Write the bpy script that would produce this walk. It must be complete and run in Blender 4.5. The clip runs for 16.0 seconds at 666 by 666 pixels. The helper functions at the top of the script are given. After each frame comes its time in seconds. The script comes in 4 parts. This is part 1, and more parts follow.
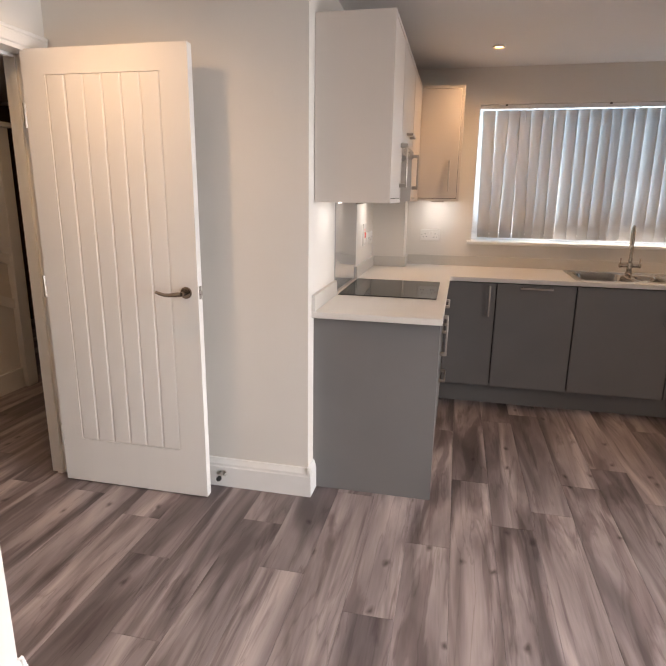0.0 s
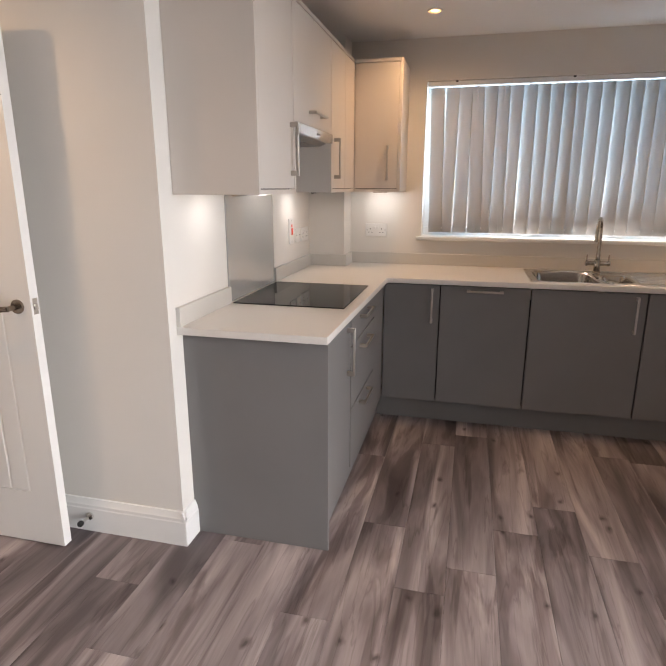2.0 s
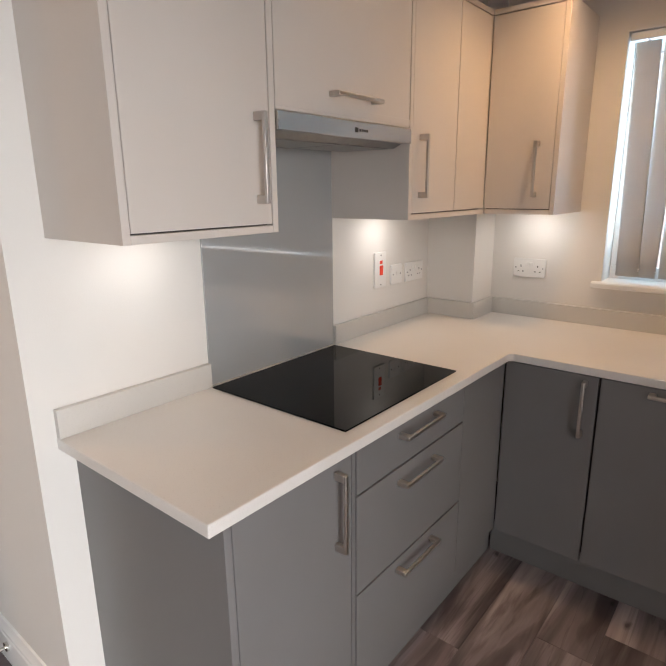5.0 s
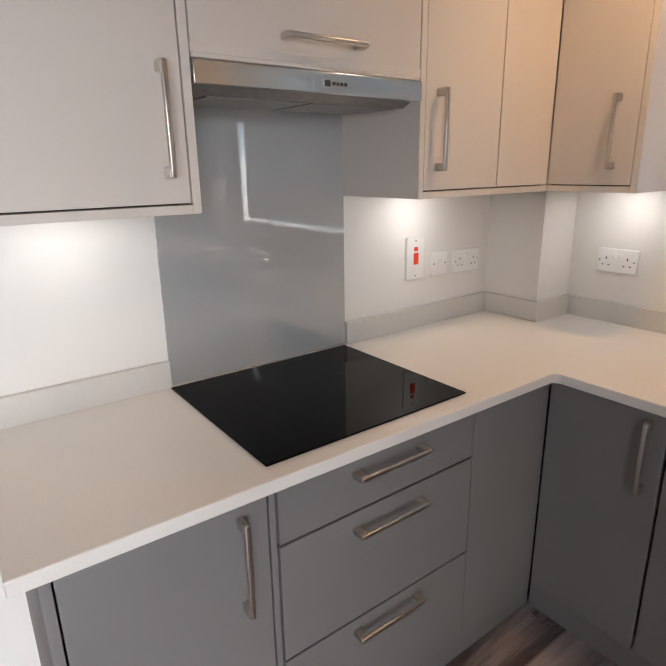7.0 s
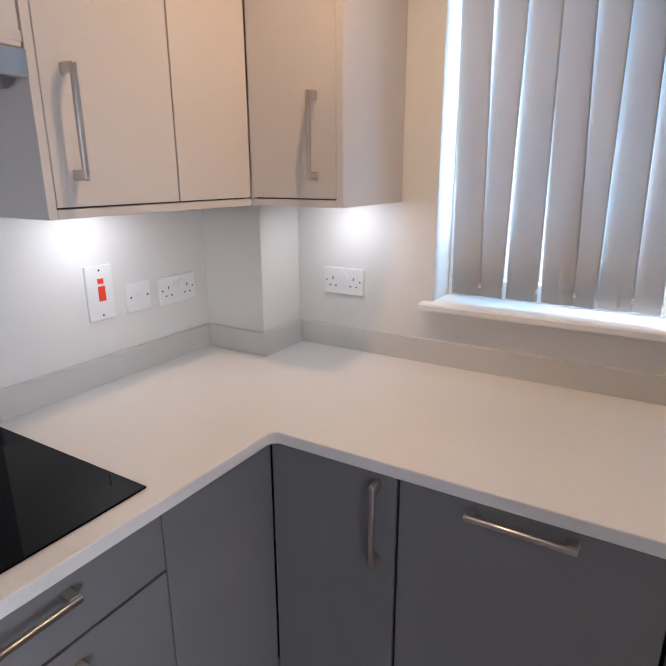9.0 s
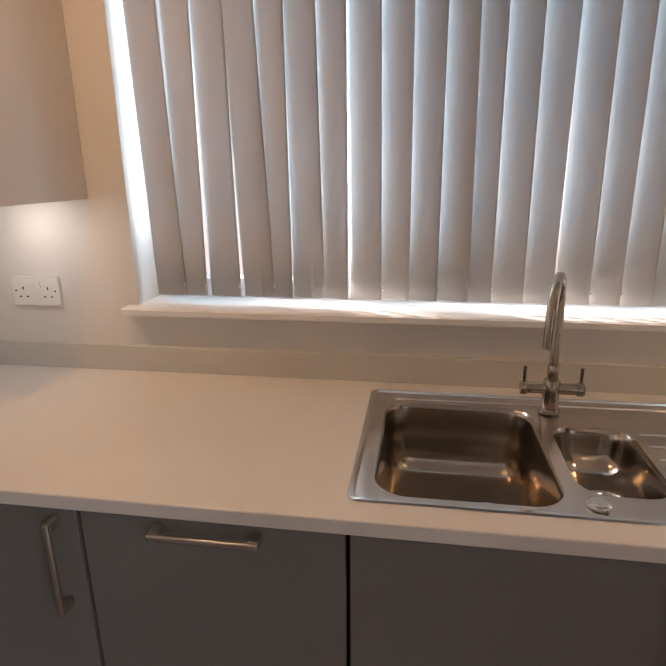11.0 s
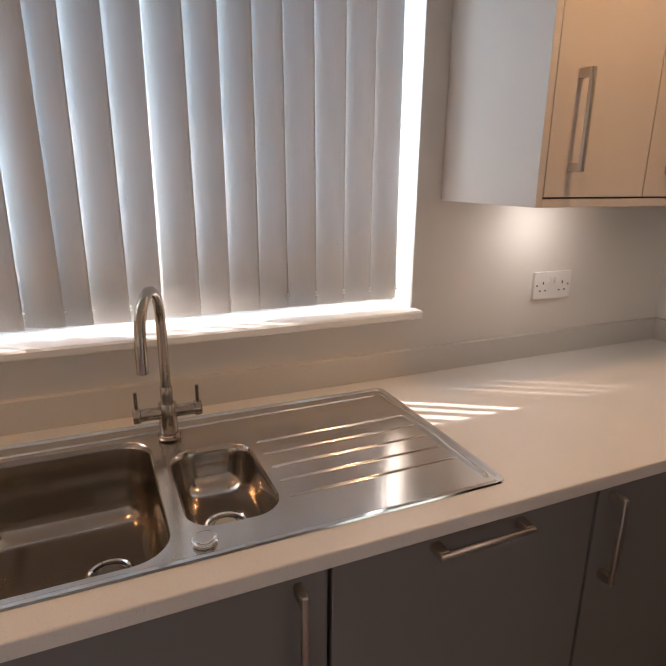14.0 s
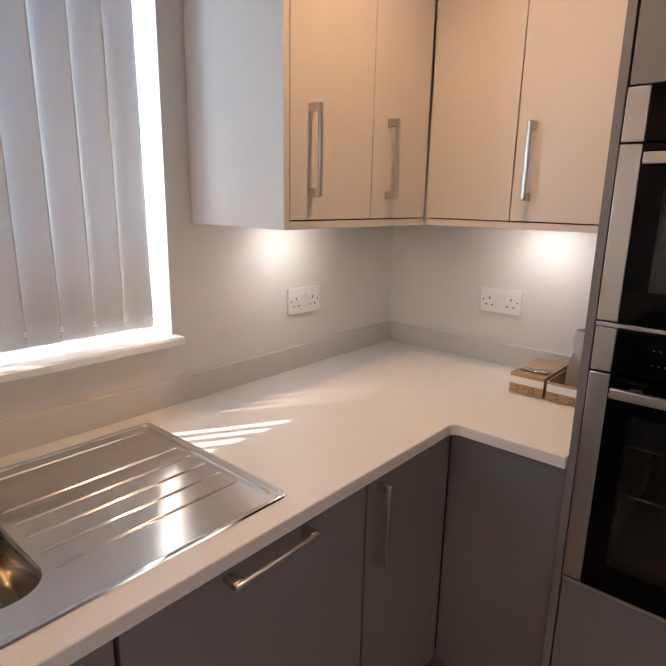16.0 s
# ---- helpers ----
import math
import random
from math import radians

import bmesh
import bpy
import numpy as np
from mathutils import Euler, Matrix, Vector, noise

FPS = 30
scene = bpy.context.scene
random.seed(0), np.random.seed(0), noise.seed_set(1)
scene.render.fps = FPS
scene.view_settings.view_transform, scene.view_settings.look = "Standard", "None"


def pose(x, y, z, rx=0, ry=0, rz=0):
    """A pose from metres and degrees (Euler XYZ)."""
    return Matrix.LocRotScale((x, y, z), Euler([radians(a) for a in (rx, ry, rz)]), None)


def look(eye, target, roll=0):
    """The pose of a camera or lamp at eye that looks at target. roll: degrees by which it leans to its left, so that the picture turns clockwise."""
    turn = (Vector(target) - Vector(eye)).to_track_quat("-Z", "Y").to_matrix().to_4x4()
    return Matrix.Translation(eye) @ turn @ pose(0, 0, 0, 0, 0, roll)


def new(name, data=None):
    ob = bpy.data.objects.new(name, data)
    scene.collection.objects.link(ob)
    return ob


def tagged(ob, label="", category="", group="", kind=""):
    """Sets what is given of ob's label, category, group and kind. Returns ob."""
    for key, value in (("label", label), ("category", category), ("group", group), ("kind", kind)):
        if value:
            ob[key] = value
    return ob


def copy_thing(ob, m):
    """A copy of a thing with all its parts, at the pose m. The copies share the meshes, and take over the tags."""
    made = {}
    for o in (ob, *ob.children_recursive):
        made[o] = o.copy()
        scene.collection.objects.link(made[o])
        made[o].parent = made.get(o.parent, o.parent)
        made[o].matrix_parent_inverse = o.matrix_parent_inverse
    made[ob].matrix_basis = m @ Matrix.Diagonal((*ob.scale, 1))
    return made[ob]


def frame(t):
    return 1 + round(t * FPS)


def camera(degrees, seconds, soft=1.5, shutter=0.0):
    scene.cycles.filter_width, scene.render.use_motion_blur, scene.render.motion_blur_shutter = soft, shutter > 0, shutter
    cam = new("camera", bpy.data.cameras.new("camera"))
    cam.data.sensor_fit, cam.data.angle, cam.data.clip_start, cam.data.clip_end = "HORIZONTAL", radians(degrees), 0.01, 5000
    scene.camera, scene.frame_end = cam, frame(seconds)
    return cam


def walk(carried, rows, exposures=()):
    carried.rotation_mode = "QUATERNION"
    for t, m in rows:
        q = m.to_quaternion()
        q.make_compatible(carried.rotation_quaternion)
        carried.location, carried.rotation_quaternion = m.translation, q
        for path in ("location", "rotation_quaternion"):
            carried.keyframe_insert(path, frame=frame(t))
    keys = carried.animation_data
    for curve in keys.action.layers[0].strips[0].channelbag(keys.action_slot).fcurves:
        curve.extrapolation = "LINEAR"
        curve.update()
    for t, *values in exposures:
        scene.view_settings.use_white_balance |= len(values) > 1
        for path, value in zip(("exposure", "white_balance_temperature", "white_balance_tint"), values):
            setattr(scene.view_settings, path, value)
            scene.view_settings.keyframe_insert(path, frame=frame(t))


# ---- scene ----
cam = camera(62.5, 16.0)
PATH = [
    (0, (0.629, -0.126, 1.431), (0.213, 1.769, 0.944), 0.8),
    (0.5, (0.718, -0.03, 1.425), (0.315, 1.864, 0.925), 0.7),
    (1, (0.821, 0.075, 1.422), (0.435, 1.97, 0.912), 0.5),
    (1.5, (0.922, 0.267, 1.428), (0.53, 2.16, 0.914), 0.4),
    (2, (1.061, 0.443, 1.425), (0.601, 2.321, 0.913), 0.1),
    (2.5, (1.209, 0.638, 1.431), (0.643, 2.489, 0.927), -0.3),
    (3, (1.275, 0.85, 1.444), (0.582, 2.658, 0.944), -0.6),
    (3.5, (1.258, 1.099, 1.468), (0.429, 2.852, 0.979), -0.6),
    (4, (1.286, 1.296, 1.482), (0.322, 2.979, 0.994), -0.5),
    (4.5, (1.349, 1.521, 1.507), (0.257, 3.122, 1.012), -0.4),
    (5, (1.333, 1.733, 1.501), (0.106, 3.231, 0.997), -0.6),
    (5.2, (1.307, 1.816, 1.5), (0.027, 3.266, 0.994), -0.7),
    (7.3, (1.427, 2.324, 1.476), (-0.124, 3.446, 0.896), -1.0),
    (7.5, (1.406, 2.364, 1.467), (-0.1, 3.546, 0.889), -1.0),
    (8, (1.331, 2.504, 1.477), (-0.025, 3.858, 0.902), -0.5),
    (8.5, (1.297, 2.632, 1.486), (0.11, 4.14, 0.921), -0.3),
    (9, (1.328, 2.736, 1.482), (0.332, 4.379, 0.925), -0.2),
    (9.5, (1.377, 2.799, 1.484), (0.578, 4.544, 0.922), -0.1),
    (10, (1.431, 2.851, 1.485), (0.806, 4.662, 0.91), -0.3),
    (10.2, (1.446, 2.855, 1.477), (0.893, 4.691, 0.907), -0.4),
    (12.3, (1.692, 2.924, 1.462), (1.764, 4.841, 0.898), -0.8),
    (12.5, (1.708, 2.927, 1.462), (1.854, 4.842, 0.904), -0.8),
    (13, (1.724, 2.951, 1.456), (2.066, 4.843, 0.905), -0.4),
    (13.5, (1.731, 2.979, 1.46), (2.283, 4.82, 0.909), 0.1),
    (14, (1.733, 3.003, 1.463), (2.5, 4.765, 0.911), 0.6),
    (14.5, (1.732, 3.031, 1.464), (2.71, 4.689, 0.921), 1.0),
    (15, (1.735, 3.056, 1.466), (2.9, 4.594, 0.94), 1.1),
    (15.5, (1.73, 3.067, 1.469), (3.058, 4.474, 0.965), 1.2),
    (16, (1.728, 3.025, 1.47), (3.199, 4.294, 0.997), 1.1),
]
EXPOSURES = [(0, 1.32, 7650, 19.5), (3, 1.24, 7330, 17.5), (4, 1.23, 7550, 17.5), (5, 1.21, 7300, 16.5), (7.5, 1.24, 6700, 15), (8, 1.26, 6300, 15), (9, 1.34, 6050, 15.5), (10, 1.13, 6950, 19.5), (12.5, 0.91, 8070, 23), (13, 0.99, 7970, 23), (14, 1.07, 7660, 22), (16, 1.39, 7150, 20.5)]
walk(cam, [(t, look(eye, target, roll)) for t, eye, target, roll in PATH], EXPOSURES)

# ---- world, sun, lamps ----
world = bpy.data.worlds.new("sky")
scene.world = world
world.use_nodes = True
wn = world.node_tree.nodes
sky = wn.new("ShaderNodeTexSky")
sky.sky_type, sky.sun_disc = "NISHITA", False
SUN_UP, SUN_TRAVEL = 43.0, Vector((0.87, -0.495, 0)).normalized()
sky.sun_elevation = radians(SUN_UP)
sky.sun_rotation = math.atan2(-SUN_TRAVEL.x, -SUN_TRAVEL.y)
world.node_tree.links.new(sky.outputs[0], wn["Background"].inputs[0])
wn["Background"].inputs[1].default_value = 0.13
EXTRA = Vector((0, 0, -math.tan(radians(SUN_UP))))


def lamp(name, kind, m, energy, colour, **more):
    data = bpy.data.lights.new(name, kind)
    data.energy, data.color = energy, colour
    ob = new(name, data)
    ob.matrix_world = m
    return ob


sun = lamp("sun", "SUN", look((0, 0, 0), SUN_TRAVEL + EXTRA), 3.4, (1.0, 0.975, 0.94))
sun.data.angle = radians(0.5)
WARM, COOL, DAY = (1.0, 0.67, 0.37), (0.91, 0.96, 1.0), (0.79, 0.90, 1.0)
CEIL = 2.34
# last two are unseen: one added behind the walk, one to warm the hall
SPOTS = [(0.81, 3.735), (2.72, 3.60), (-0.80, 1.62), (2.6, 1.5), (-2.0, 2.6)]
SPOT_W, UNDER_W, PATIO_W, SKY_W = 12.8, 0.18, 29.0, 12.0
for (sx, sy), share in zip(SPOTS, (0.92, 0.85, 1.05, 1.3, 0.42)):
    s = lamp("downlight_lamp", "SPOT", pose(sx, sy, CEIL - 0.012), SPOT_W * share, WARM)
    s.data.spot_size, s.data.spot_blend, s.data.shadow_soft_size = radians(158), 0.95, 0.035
UNDER = [(0.15, 2.52, 90), (0.15, 3.63, 90), (0.475, 4.15, 0), (2.93, 4.15, 0), (3.41, 3.66, -90)]
for sx, sy, turn in UNDER:
    s = lamp("cabinet_lamp", "AREA", pose(sx, sy, 1.389, 20, 0, turn), UNDER_W * (1.3 if sx > 2 else 0.72 if sy < 3 else 1.2), COOL)
    s.data.shape, s.data.size, s.data.size_y = "RECTANGLE", 0.12, 0.05
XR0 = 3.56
# side daylight from doors out of view, added for the cool-lit hob fronts
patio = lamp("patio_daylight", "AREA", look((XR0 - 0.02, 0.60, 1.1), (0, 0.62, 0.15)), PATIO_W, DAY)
window_sky = lamp("window_daylight", "AREA", look((1.6475, 4.424, 1.68), (1.6475, 0, 1.68)), SKY_W, (0.47, 0.75, 1.0))
window_sky.data.shape, window_sky.data.size, window_sky.data.size_y = "RECTANGLE", 1.76, 0.76
# narrow spread keeps it off the sink cabinets
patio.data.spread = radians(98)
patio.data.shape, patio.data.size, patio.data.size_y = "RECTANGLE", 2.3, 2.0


# ---- materials ----
def mat(name, colour, rough=0.5, metal=0.0, vary=0.04, scale=6.0, bump=0.0, bump_scale=200.0, spec=0.5, coat=0.0, stretch=(1, 1, 1)):
    m = bpy.data.materials.new(name)
    m.use_nodes = True
    n, l = m.node_tree.nodes, m.node_tree.links
    b = n["Principled BSDF"]
    b.inputs["Metallic"].default_value = metal
    b.inputs["Specular IOR Level"].default_value = spec
    b.inputs["Coat Weight"].default_value = coat
    tc, mp = n.new("ShaderNodeTexCoord"), n.new("ShaderNodeMapping")
    mp.inputs["Scale"].default_value = stretch
    l.new(tc.outputs["Object"], mp.inputs[0])
    big, fine = n.new("ShaderNodeTexNoise"), n.new("ShaderNodeTexNoise")
    big.inputs["Scale"].default_value, fine.inputs["Scale"].default_value = scale, bump_scale
    big.inputs["Detail"].default_value = 4
    l.new(mp.outputs[0], big.inputs[0])
    l.new(mp.outputs[0], fine.inputs[0])
    ramp = n.new("ShaderNodeValToRGB")
    c = Vector(colour)
    ramp.color_ramp.elements[0].color = (*(c * (1 - vary)), 1)
    ramp.color_ramp.elements[1].color = (*(c * (1 + vary)), 1)
    ramp.color_ramp.elements[0].position, ramp.color_ramp.elements[1].position = 0.3, 0.7
    l.new(big.outputs[0], ramp.inputs[0])
    l.new(ramp.outputs[0], b.inputs["Base Color"])
    rr = n.new("ShaderNodeMapRange")
    rr.inputs[3].default_value, rr.inputs[4].default_value = max(rough - 0.12 * rough, 0.0), min(rough + 0.12 * rough, 1)
    l.new(big.outputs[0], rr.inputs[0])
    l.new(rr.outputs[0], b.inputs["Roughness"])
    if bump:
        bp = n.new("ShaderNodeBump")
        bp.inputs["Strength"].default_value, bp.inputs["Distance"].default_value = bump, 0.002
        l.new(fine.outputs[0], bp.inputs["Height"])
        l.new(bp.outputs[0], b.inputs["Normal"])
    return m


def speckled(name, colour, speck, rough):
    """A pale stone-effect laminate: fine grains over a soft cloud."""
    m = mat(name, colour, rough, vary=0.03, scale=3.0)
    n, l = m.node_tree.nodes, m.node_tree.links
    b = n["Principled BSDF"]
    ramp = b.inputs["Base Color"].links[0].from_node
    tc = n.new("ShaderNodeTexCoord")
    grains = n.new("ShaderNodeTexNoise")
    grains.inputs["Scale"].default_value, grains.inputs["Detail"].default_value = 420, 2
    l.new(tc.outputs["Object"], grains.inputs[0])
    r2 = n.new("ShaderNodeValToRGB")
    r2.color_ramp.elements[0].position, r2.color_ramp.elements[1].position = 0.62, 0.72
    l.new(grains.outputs[0], r2.inputs[0])
    mix = n.new("ShaderNodeMix")
    mix.data_type = "RGBA"
    mix.inputs["B"].default_value = (*speck, 1)
    l.new(r2.outputs[0], mix.inputs["Factor"])
    l.new(ramp.outputs[0], mix.inputs["A"])
    l.new(mix.outputs["Result"], b.inputs["Base Color"])
    return m


def wood_floor(name):
    m = bpy.data.materials.new(name)
    m.use_nodes = True
    n, l = m.node_tree.nodes, m.node_tree.links
    b = n["Principled BSDF"]
    info, tc = n.new("ShaderNodeObjectInfo"), n.new("ShaderNodeTexCoord")
    shift = n.new("ShaderNodeVectorMath")
    shift.operation = "MULTIPLY_ADD"
    shift.inputs[1].default_value = (37, 53, 11)
    cmb = n.new("ShaderNodeCombineXYZ")
    for i in range(3):
        l.new(info.outputs["Random"], cmb.inputs[i])
    l.new(cmb.outputs[0], shift.inputs[0])
    l.new(tc.outputs["Object"], shift.inputs[2])

    def noise_at(scale, detail, dist, sx, sy):
        mp, t = n.new("ShaderNodeMapping"), n.new("ShaderNodeTexNoise")
        mp.inputs["Scale"].default_value = (sx, sy, 1)
        t.inputs["Scale"].default_value, t.inputs["Detail"].default_value, t.inputs["Distortion"].default_value = scale, detail, dist
        l.new(shift.outputs[0], mp.inputs[0])
        l.new(mp.outputs[0], t.inputs[0])
        return t.outputs[0]

    def ramp(src, *stops):
        r = n.new("ShaderNodeValToRGB")
        e = r.color_ramp.elements
        e[0].position, e[0].color = stops[0][0], (*stops[0][1], 1)
        e[1].position, e[1].color = stops[-1][0], (*stops[-1][1], 1)
        for p, c in stops[1:-1]:
            e.new(p).color = (*c, 1)
        l.new(src, r.inputs[0])
        return r.outputs[0]

    def mix(kind, fac, a, c):
        x = n.new("ShaderNodeMix")
        x.data_type, x.blend_type = "RGBA", kind
        if isinstance(fac, float):
            x.inputs["Factor"].default_value = fac
        else:
            l.new(fac, x.inputs["Factor"])
        l.new(a, x.inputs["A"])
        l.new(c, x.inputs["B"])
        return x.outputs["Result"]

    bands = noise_at(4.0, 4.0, 1.1, 1.7, 0.19)
    base = ramp(bands, (0.34, FLOOR_DARK), (0.45, FLOOR_MID), (0.55, FLOOR_LIGHT), (0.68, FLOOR_PALE))
    grain = noise_at(30.0, 6, 0.4, 4.0, 0.22)
    g = ramp(grain, (0.35, (0.72, 0.70, 0.68)), (0.62, (1.08, 1.08, 1.08)))
    c = mix("MULTIPLY", 0.28, base, g)
    crack = noise_at(4.0, 4.0, 0.6, 3.2, 0.20)
    k = ramp(crack, (0.488, (1, 1, 1)), (0.50, (0.50, 0.46, 0.46)), (0.522, (1, 1, 1)))
    c = mix("MULTIPLY", 0.5, c, k)
    streak = noise_at(4.5, 5.0, 0.9, 2.1, 0.25)
    c = mix("MULTIPLY", 0.8, c, ramp(streak, (0.38, (0.52, 0.475, 0.48)), (0.445, (1, 1, 1))))
    mpv, vor = n.new("ShaderNodeMapping"), n.new("ShaderNodeTexVoronoi")
    mpv.inputs["Scale"].default_value = (1, 0.55, 1)
    vor.voronoi_dimensions = "2D"
    vor.inputs["Scale"].default_value = 3.4
    l.new(shift.outputs[0], mpv.inputs[0])
    wob, add = n.new("ShaderNodeTexNoise"), n.new("ShaderNodeVectorMath")
    wob.inputs["Scale"].default_value = 22.0
    add.operation = "MULTIPLY_ADD"
    add.inputs[1].default_value = (0.035, 0.035, 0)
    l.new(mpv.outputs[0], wob.inputs[0])
    l.new(wob.outputs["Color"], add.inputs[0])
    l.new(mpv.outputs[0], add.inputs[2])
    l.new(add.outputs[0], vor.inputs[0])
    knots = ramp(vor.outputs["Distance"], (0.012, (0.16, 0.13, 0.13)), (0.03, (0.58, 0.54, 0.54)), (0.06, (1, 1, 1)))
    c = mix("MULTIPLY", 0.8, c, knots)
    tone = ramp(info.outputs["Random"], (0.0, (0.76, 0.75, 0.755)), (0.5, (1, 0.99, 0.98)), (1.0, (1.22, 1.20, 1.17)))
    c = mix("MULTIPLY", 1.0, c, tone)
    l.new(c, b.inputs["Base Color"])
    rr = n.new("ShaderNodeMapRange")
    rr.inputs[3].default_value, rr.inputs[4].default_value = 0.36, 0.52
    l.new(grain, rr.inputs[0])
    l.new(rr.outputs[0], b.inputs["Roughness"])
    bp = n.new("ShaderNodeBump")
    bp.inputs["Strength"].default_value, bp.inputs["Distance"].default_value = 0.25, 0.001
    l.new(grain, bp.inputs["Height"])
    l.new(bp.outputs[0], b.inputs["Normal"])
    return m


def glass(name, tint=(1, 1, 1), rough=0.0):
    m = bpy.data.materials.new(name)
    m.use_nodes = True
    b = m.node_tree.nodes["Principled BSDF"]
    b.inputs["Base Color"].default_value = (*tint, 1)
    b.inputs["Transmission Weight"].default_value, b.inputs["Roughness"].default_value, b.inputs["IOR"].default_value = 1.0, rough, 1.45
    return m


def fabric(name, colour, through_colour, share):
    """Woven blind cloth that lets a part of the daylight through."""
    m = bpy.data.materials.new(name)
    m.use_nodes = True
    n, l = m.node_tree.nodes, m.node_tree.links
    d, tr, mx = n.new("ShaderNodeBsdfDiffuse"), n.new("ShaderNodeBsdfTranslucent"), n.new("ShaderNodeMixShader")
    tc, wv, mp = n.new("ShaderNodeTexCoord"), n.new("ShaderNodeTexNoise"), n.new("ShaderNodeMapping")
    mp.inputs["Scale"].default_value = (1, 1, 0.03)
    wv.inputs["Scale"].default_value = 600
    l.new(tc.outputs["Object"], mp.inputs[0])
    l.new(mp.outputs[0], wv.inputs[0])
    r = n.new("ShaderNodeValToRGB")
    r.color_ramp.elements[0].color = (*(Vector(colour) * 0.9), 1)
    r.color_ramp.elements[1].color = (*colour, 1)
    l.new(wv.outputs[0], r.inputs[0])
    l.new(r.outputs[0], d.inputs[0])
    tr.inputs[0].default_value = (*through_colour, 1)
    mx.inputs[0].default_value = share
    l.new(d.outputs[0], mx.inputs[1])
    l.new(tr.outputs[0], mx.inputs[2])
    l.new(mx.outputs[0], n["Material Output"].inputs[0])
    return m


def glow(name, colour, power):
    m = bpy.data.materials.new(name)
    m.use_nodes = True
    b = m.node_tree.nodes["Principled BSDF"]
    b.inputs["Base Color"].default_value = (*colour, 1)
    b.inputs["Emission Color"].default_value = (*colour, 1)
    b.inputs["Emission Strength"].default_value = power
    return m


FLOOR_DARK, FLOOR_MID, FLOOR_LIGHT, FLOOR_PALE = (0.128, 0.104, 0.108), (0.225, 0.187, 0.193), (0.345, 0.294, 0.300), (0.50, 0.435, 0.438)
M_WALL = mat("matt_wall_paint", (0.74, 0.705, 0.66), 0.85, vary=0.015, scale=2.0, bump=0.12, bump_scale=260)
M_CEIL = mat("matt_ceiling_paint", (0.80, 0.79, 0.78), 0.9, vary=0.01, scale=2.0, bump=0.08)
M_TRIM = mat("satin_white_trim", (0.82, 0.81, 0.79), 0.38, vary=0.015, scale=9.0, bump=0.03)
M_DOORW = mat("white_door_paint", (0.80, 0.78, 0.75), 0.42, vary=0.02, scale=5.0, bump=0.10, bump_scale=160, stretch=(1, 1, 0.06))
M_CREAM = mat("cashmere_cabinet_finish", (0.67, 0.605, 0.55), 0.40, vary=0.02, scale=2.5, bump=0.03, bump_scale=300)
M_GREY = mat("dust_grey_cabinet_finish", (0.182, 0.173, 0.171), 0.45, vary=0.04, scale=3.0, bump=0.03, bump_scale=300)
# whole carcass coloured dark: the shade in the gaps between fronts
M_GAP_SHADE = mat("carcass_gap_shade", (0.08, 0.066, 0.058), 0.8, vary=0.05)
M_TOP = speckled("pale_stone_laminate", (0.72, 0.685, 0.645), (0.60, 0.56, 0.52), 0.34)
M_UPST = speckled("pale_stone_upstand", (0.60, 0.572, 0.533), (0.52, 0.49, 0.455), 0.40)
# steel of the sink bowls, their dark reflections put into the colour
M_STEEL_SHADED = mat("shaded_stainless_steel", (0.43, 0.375, 0.32), 0.155, 1.0, vary=0.02, scale=20, bump=0.015, bump_scale=300, stretch=(0.03, 1, 1))
M_OVEN = mat("oven_trim_steel", (0.55, 0.51, 0.465), 0.33, 1.0, vary=0.02, scale=20, bump=0.015, bump_scale=300, stretch=(1, 1, 0.03))
M_HAZY = mat("hazy_clear_plastic", (0.82, 0.83, 0.84), 0.12, vary=0.05, scale=40, bump=0.2, bump_scale=30)
M_HAZY.node_tree.nodes["Principled BSDF"].inputs["Transmission Weight"].default_value = 0.85
# same steel as the bowls, lightened for the blind mirrored in the deck
M_STEEL_LIT = mat("lit_stainless_steel", (0.67, 0.63, 0.59), 0.19, 1.0, vary=0.02, scale=20, bump=0.015, bump_scale=300, stretch=(0.03, 1, 1))
M_STEELY = mat("brushed_steel_strip", (0.66, 0.645, 0.62), 0.20, 1.0, vary=0.02, scale=20, bump=0.015, bump_scale=300, stretch=(1, 0.03, 1))
M_NICKEL = mat("brushed_nickel", (0.56, 0.515, 0.47), 0.29, 1.0, vary=0.01, scale=30)
M_LEVER = mat("dark_satin_nickel", (0.27, 0.225, 0.19), 0.24, 1.0, vary=0.02, scale=30)
M_TAP = mat("satin_tap_metal", (0.44, 0.375, 0.31), 0.18, 1.0, vary=0.03, scale=30)
M_CHROME = mat("polished_chrome", (0.75, 0.73, 0.70), 0.10, 1.0, vary=0.02, scale=30)
M_BLACKG = mat("black_ceramic_glass", (0.002, 0.002, 0.0023), 0.02, vary=0.1, spec=0.10)
M_DARKGLASS = glass("smoked_oven_glass", (0.30, 0.30, 0.31))
M_ENAMEL = mat("dark_grey_enamel", (0.05, 0.05, 0.055), 0.3)
M_SPLASH = mat("grey_back_painted_glass", (0.365, 0.367, 0.365), 0.012, vary=0.02, scale=2.0, spec=1.0, coat=1.0)
splash_bsdf = M_SPLASH.node_tree.nodes["Principled BSDF"]
splash_bsdf.inputs["Coat Roughness"].default_value, splash_bsdf.inputs["Coat IOR"].default_value = 0.0, 1.65
M_PLASTIC = mat("white_switch_plastic", (0.80, 0.78, 0.75), 0.35, vary=0.01)
M_HOLE = mat("dark_socket_slot", (0.03, 0.028, 0.028), 0.6)
M_RED = glow("red_lit_rocker", (0.70, 0.05, 0.02), 0.08)
M_UPVC = mat("white_upvc", (0.83, 0.84, 0.85), 0.35, vary=0.01)
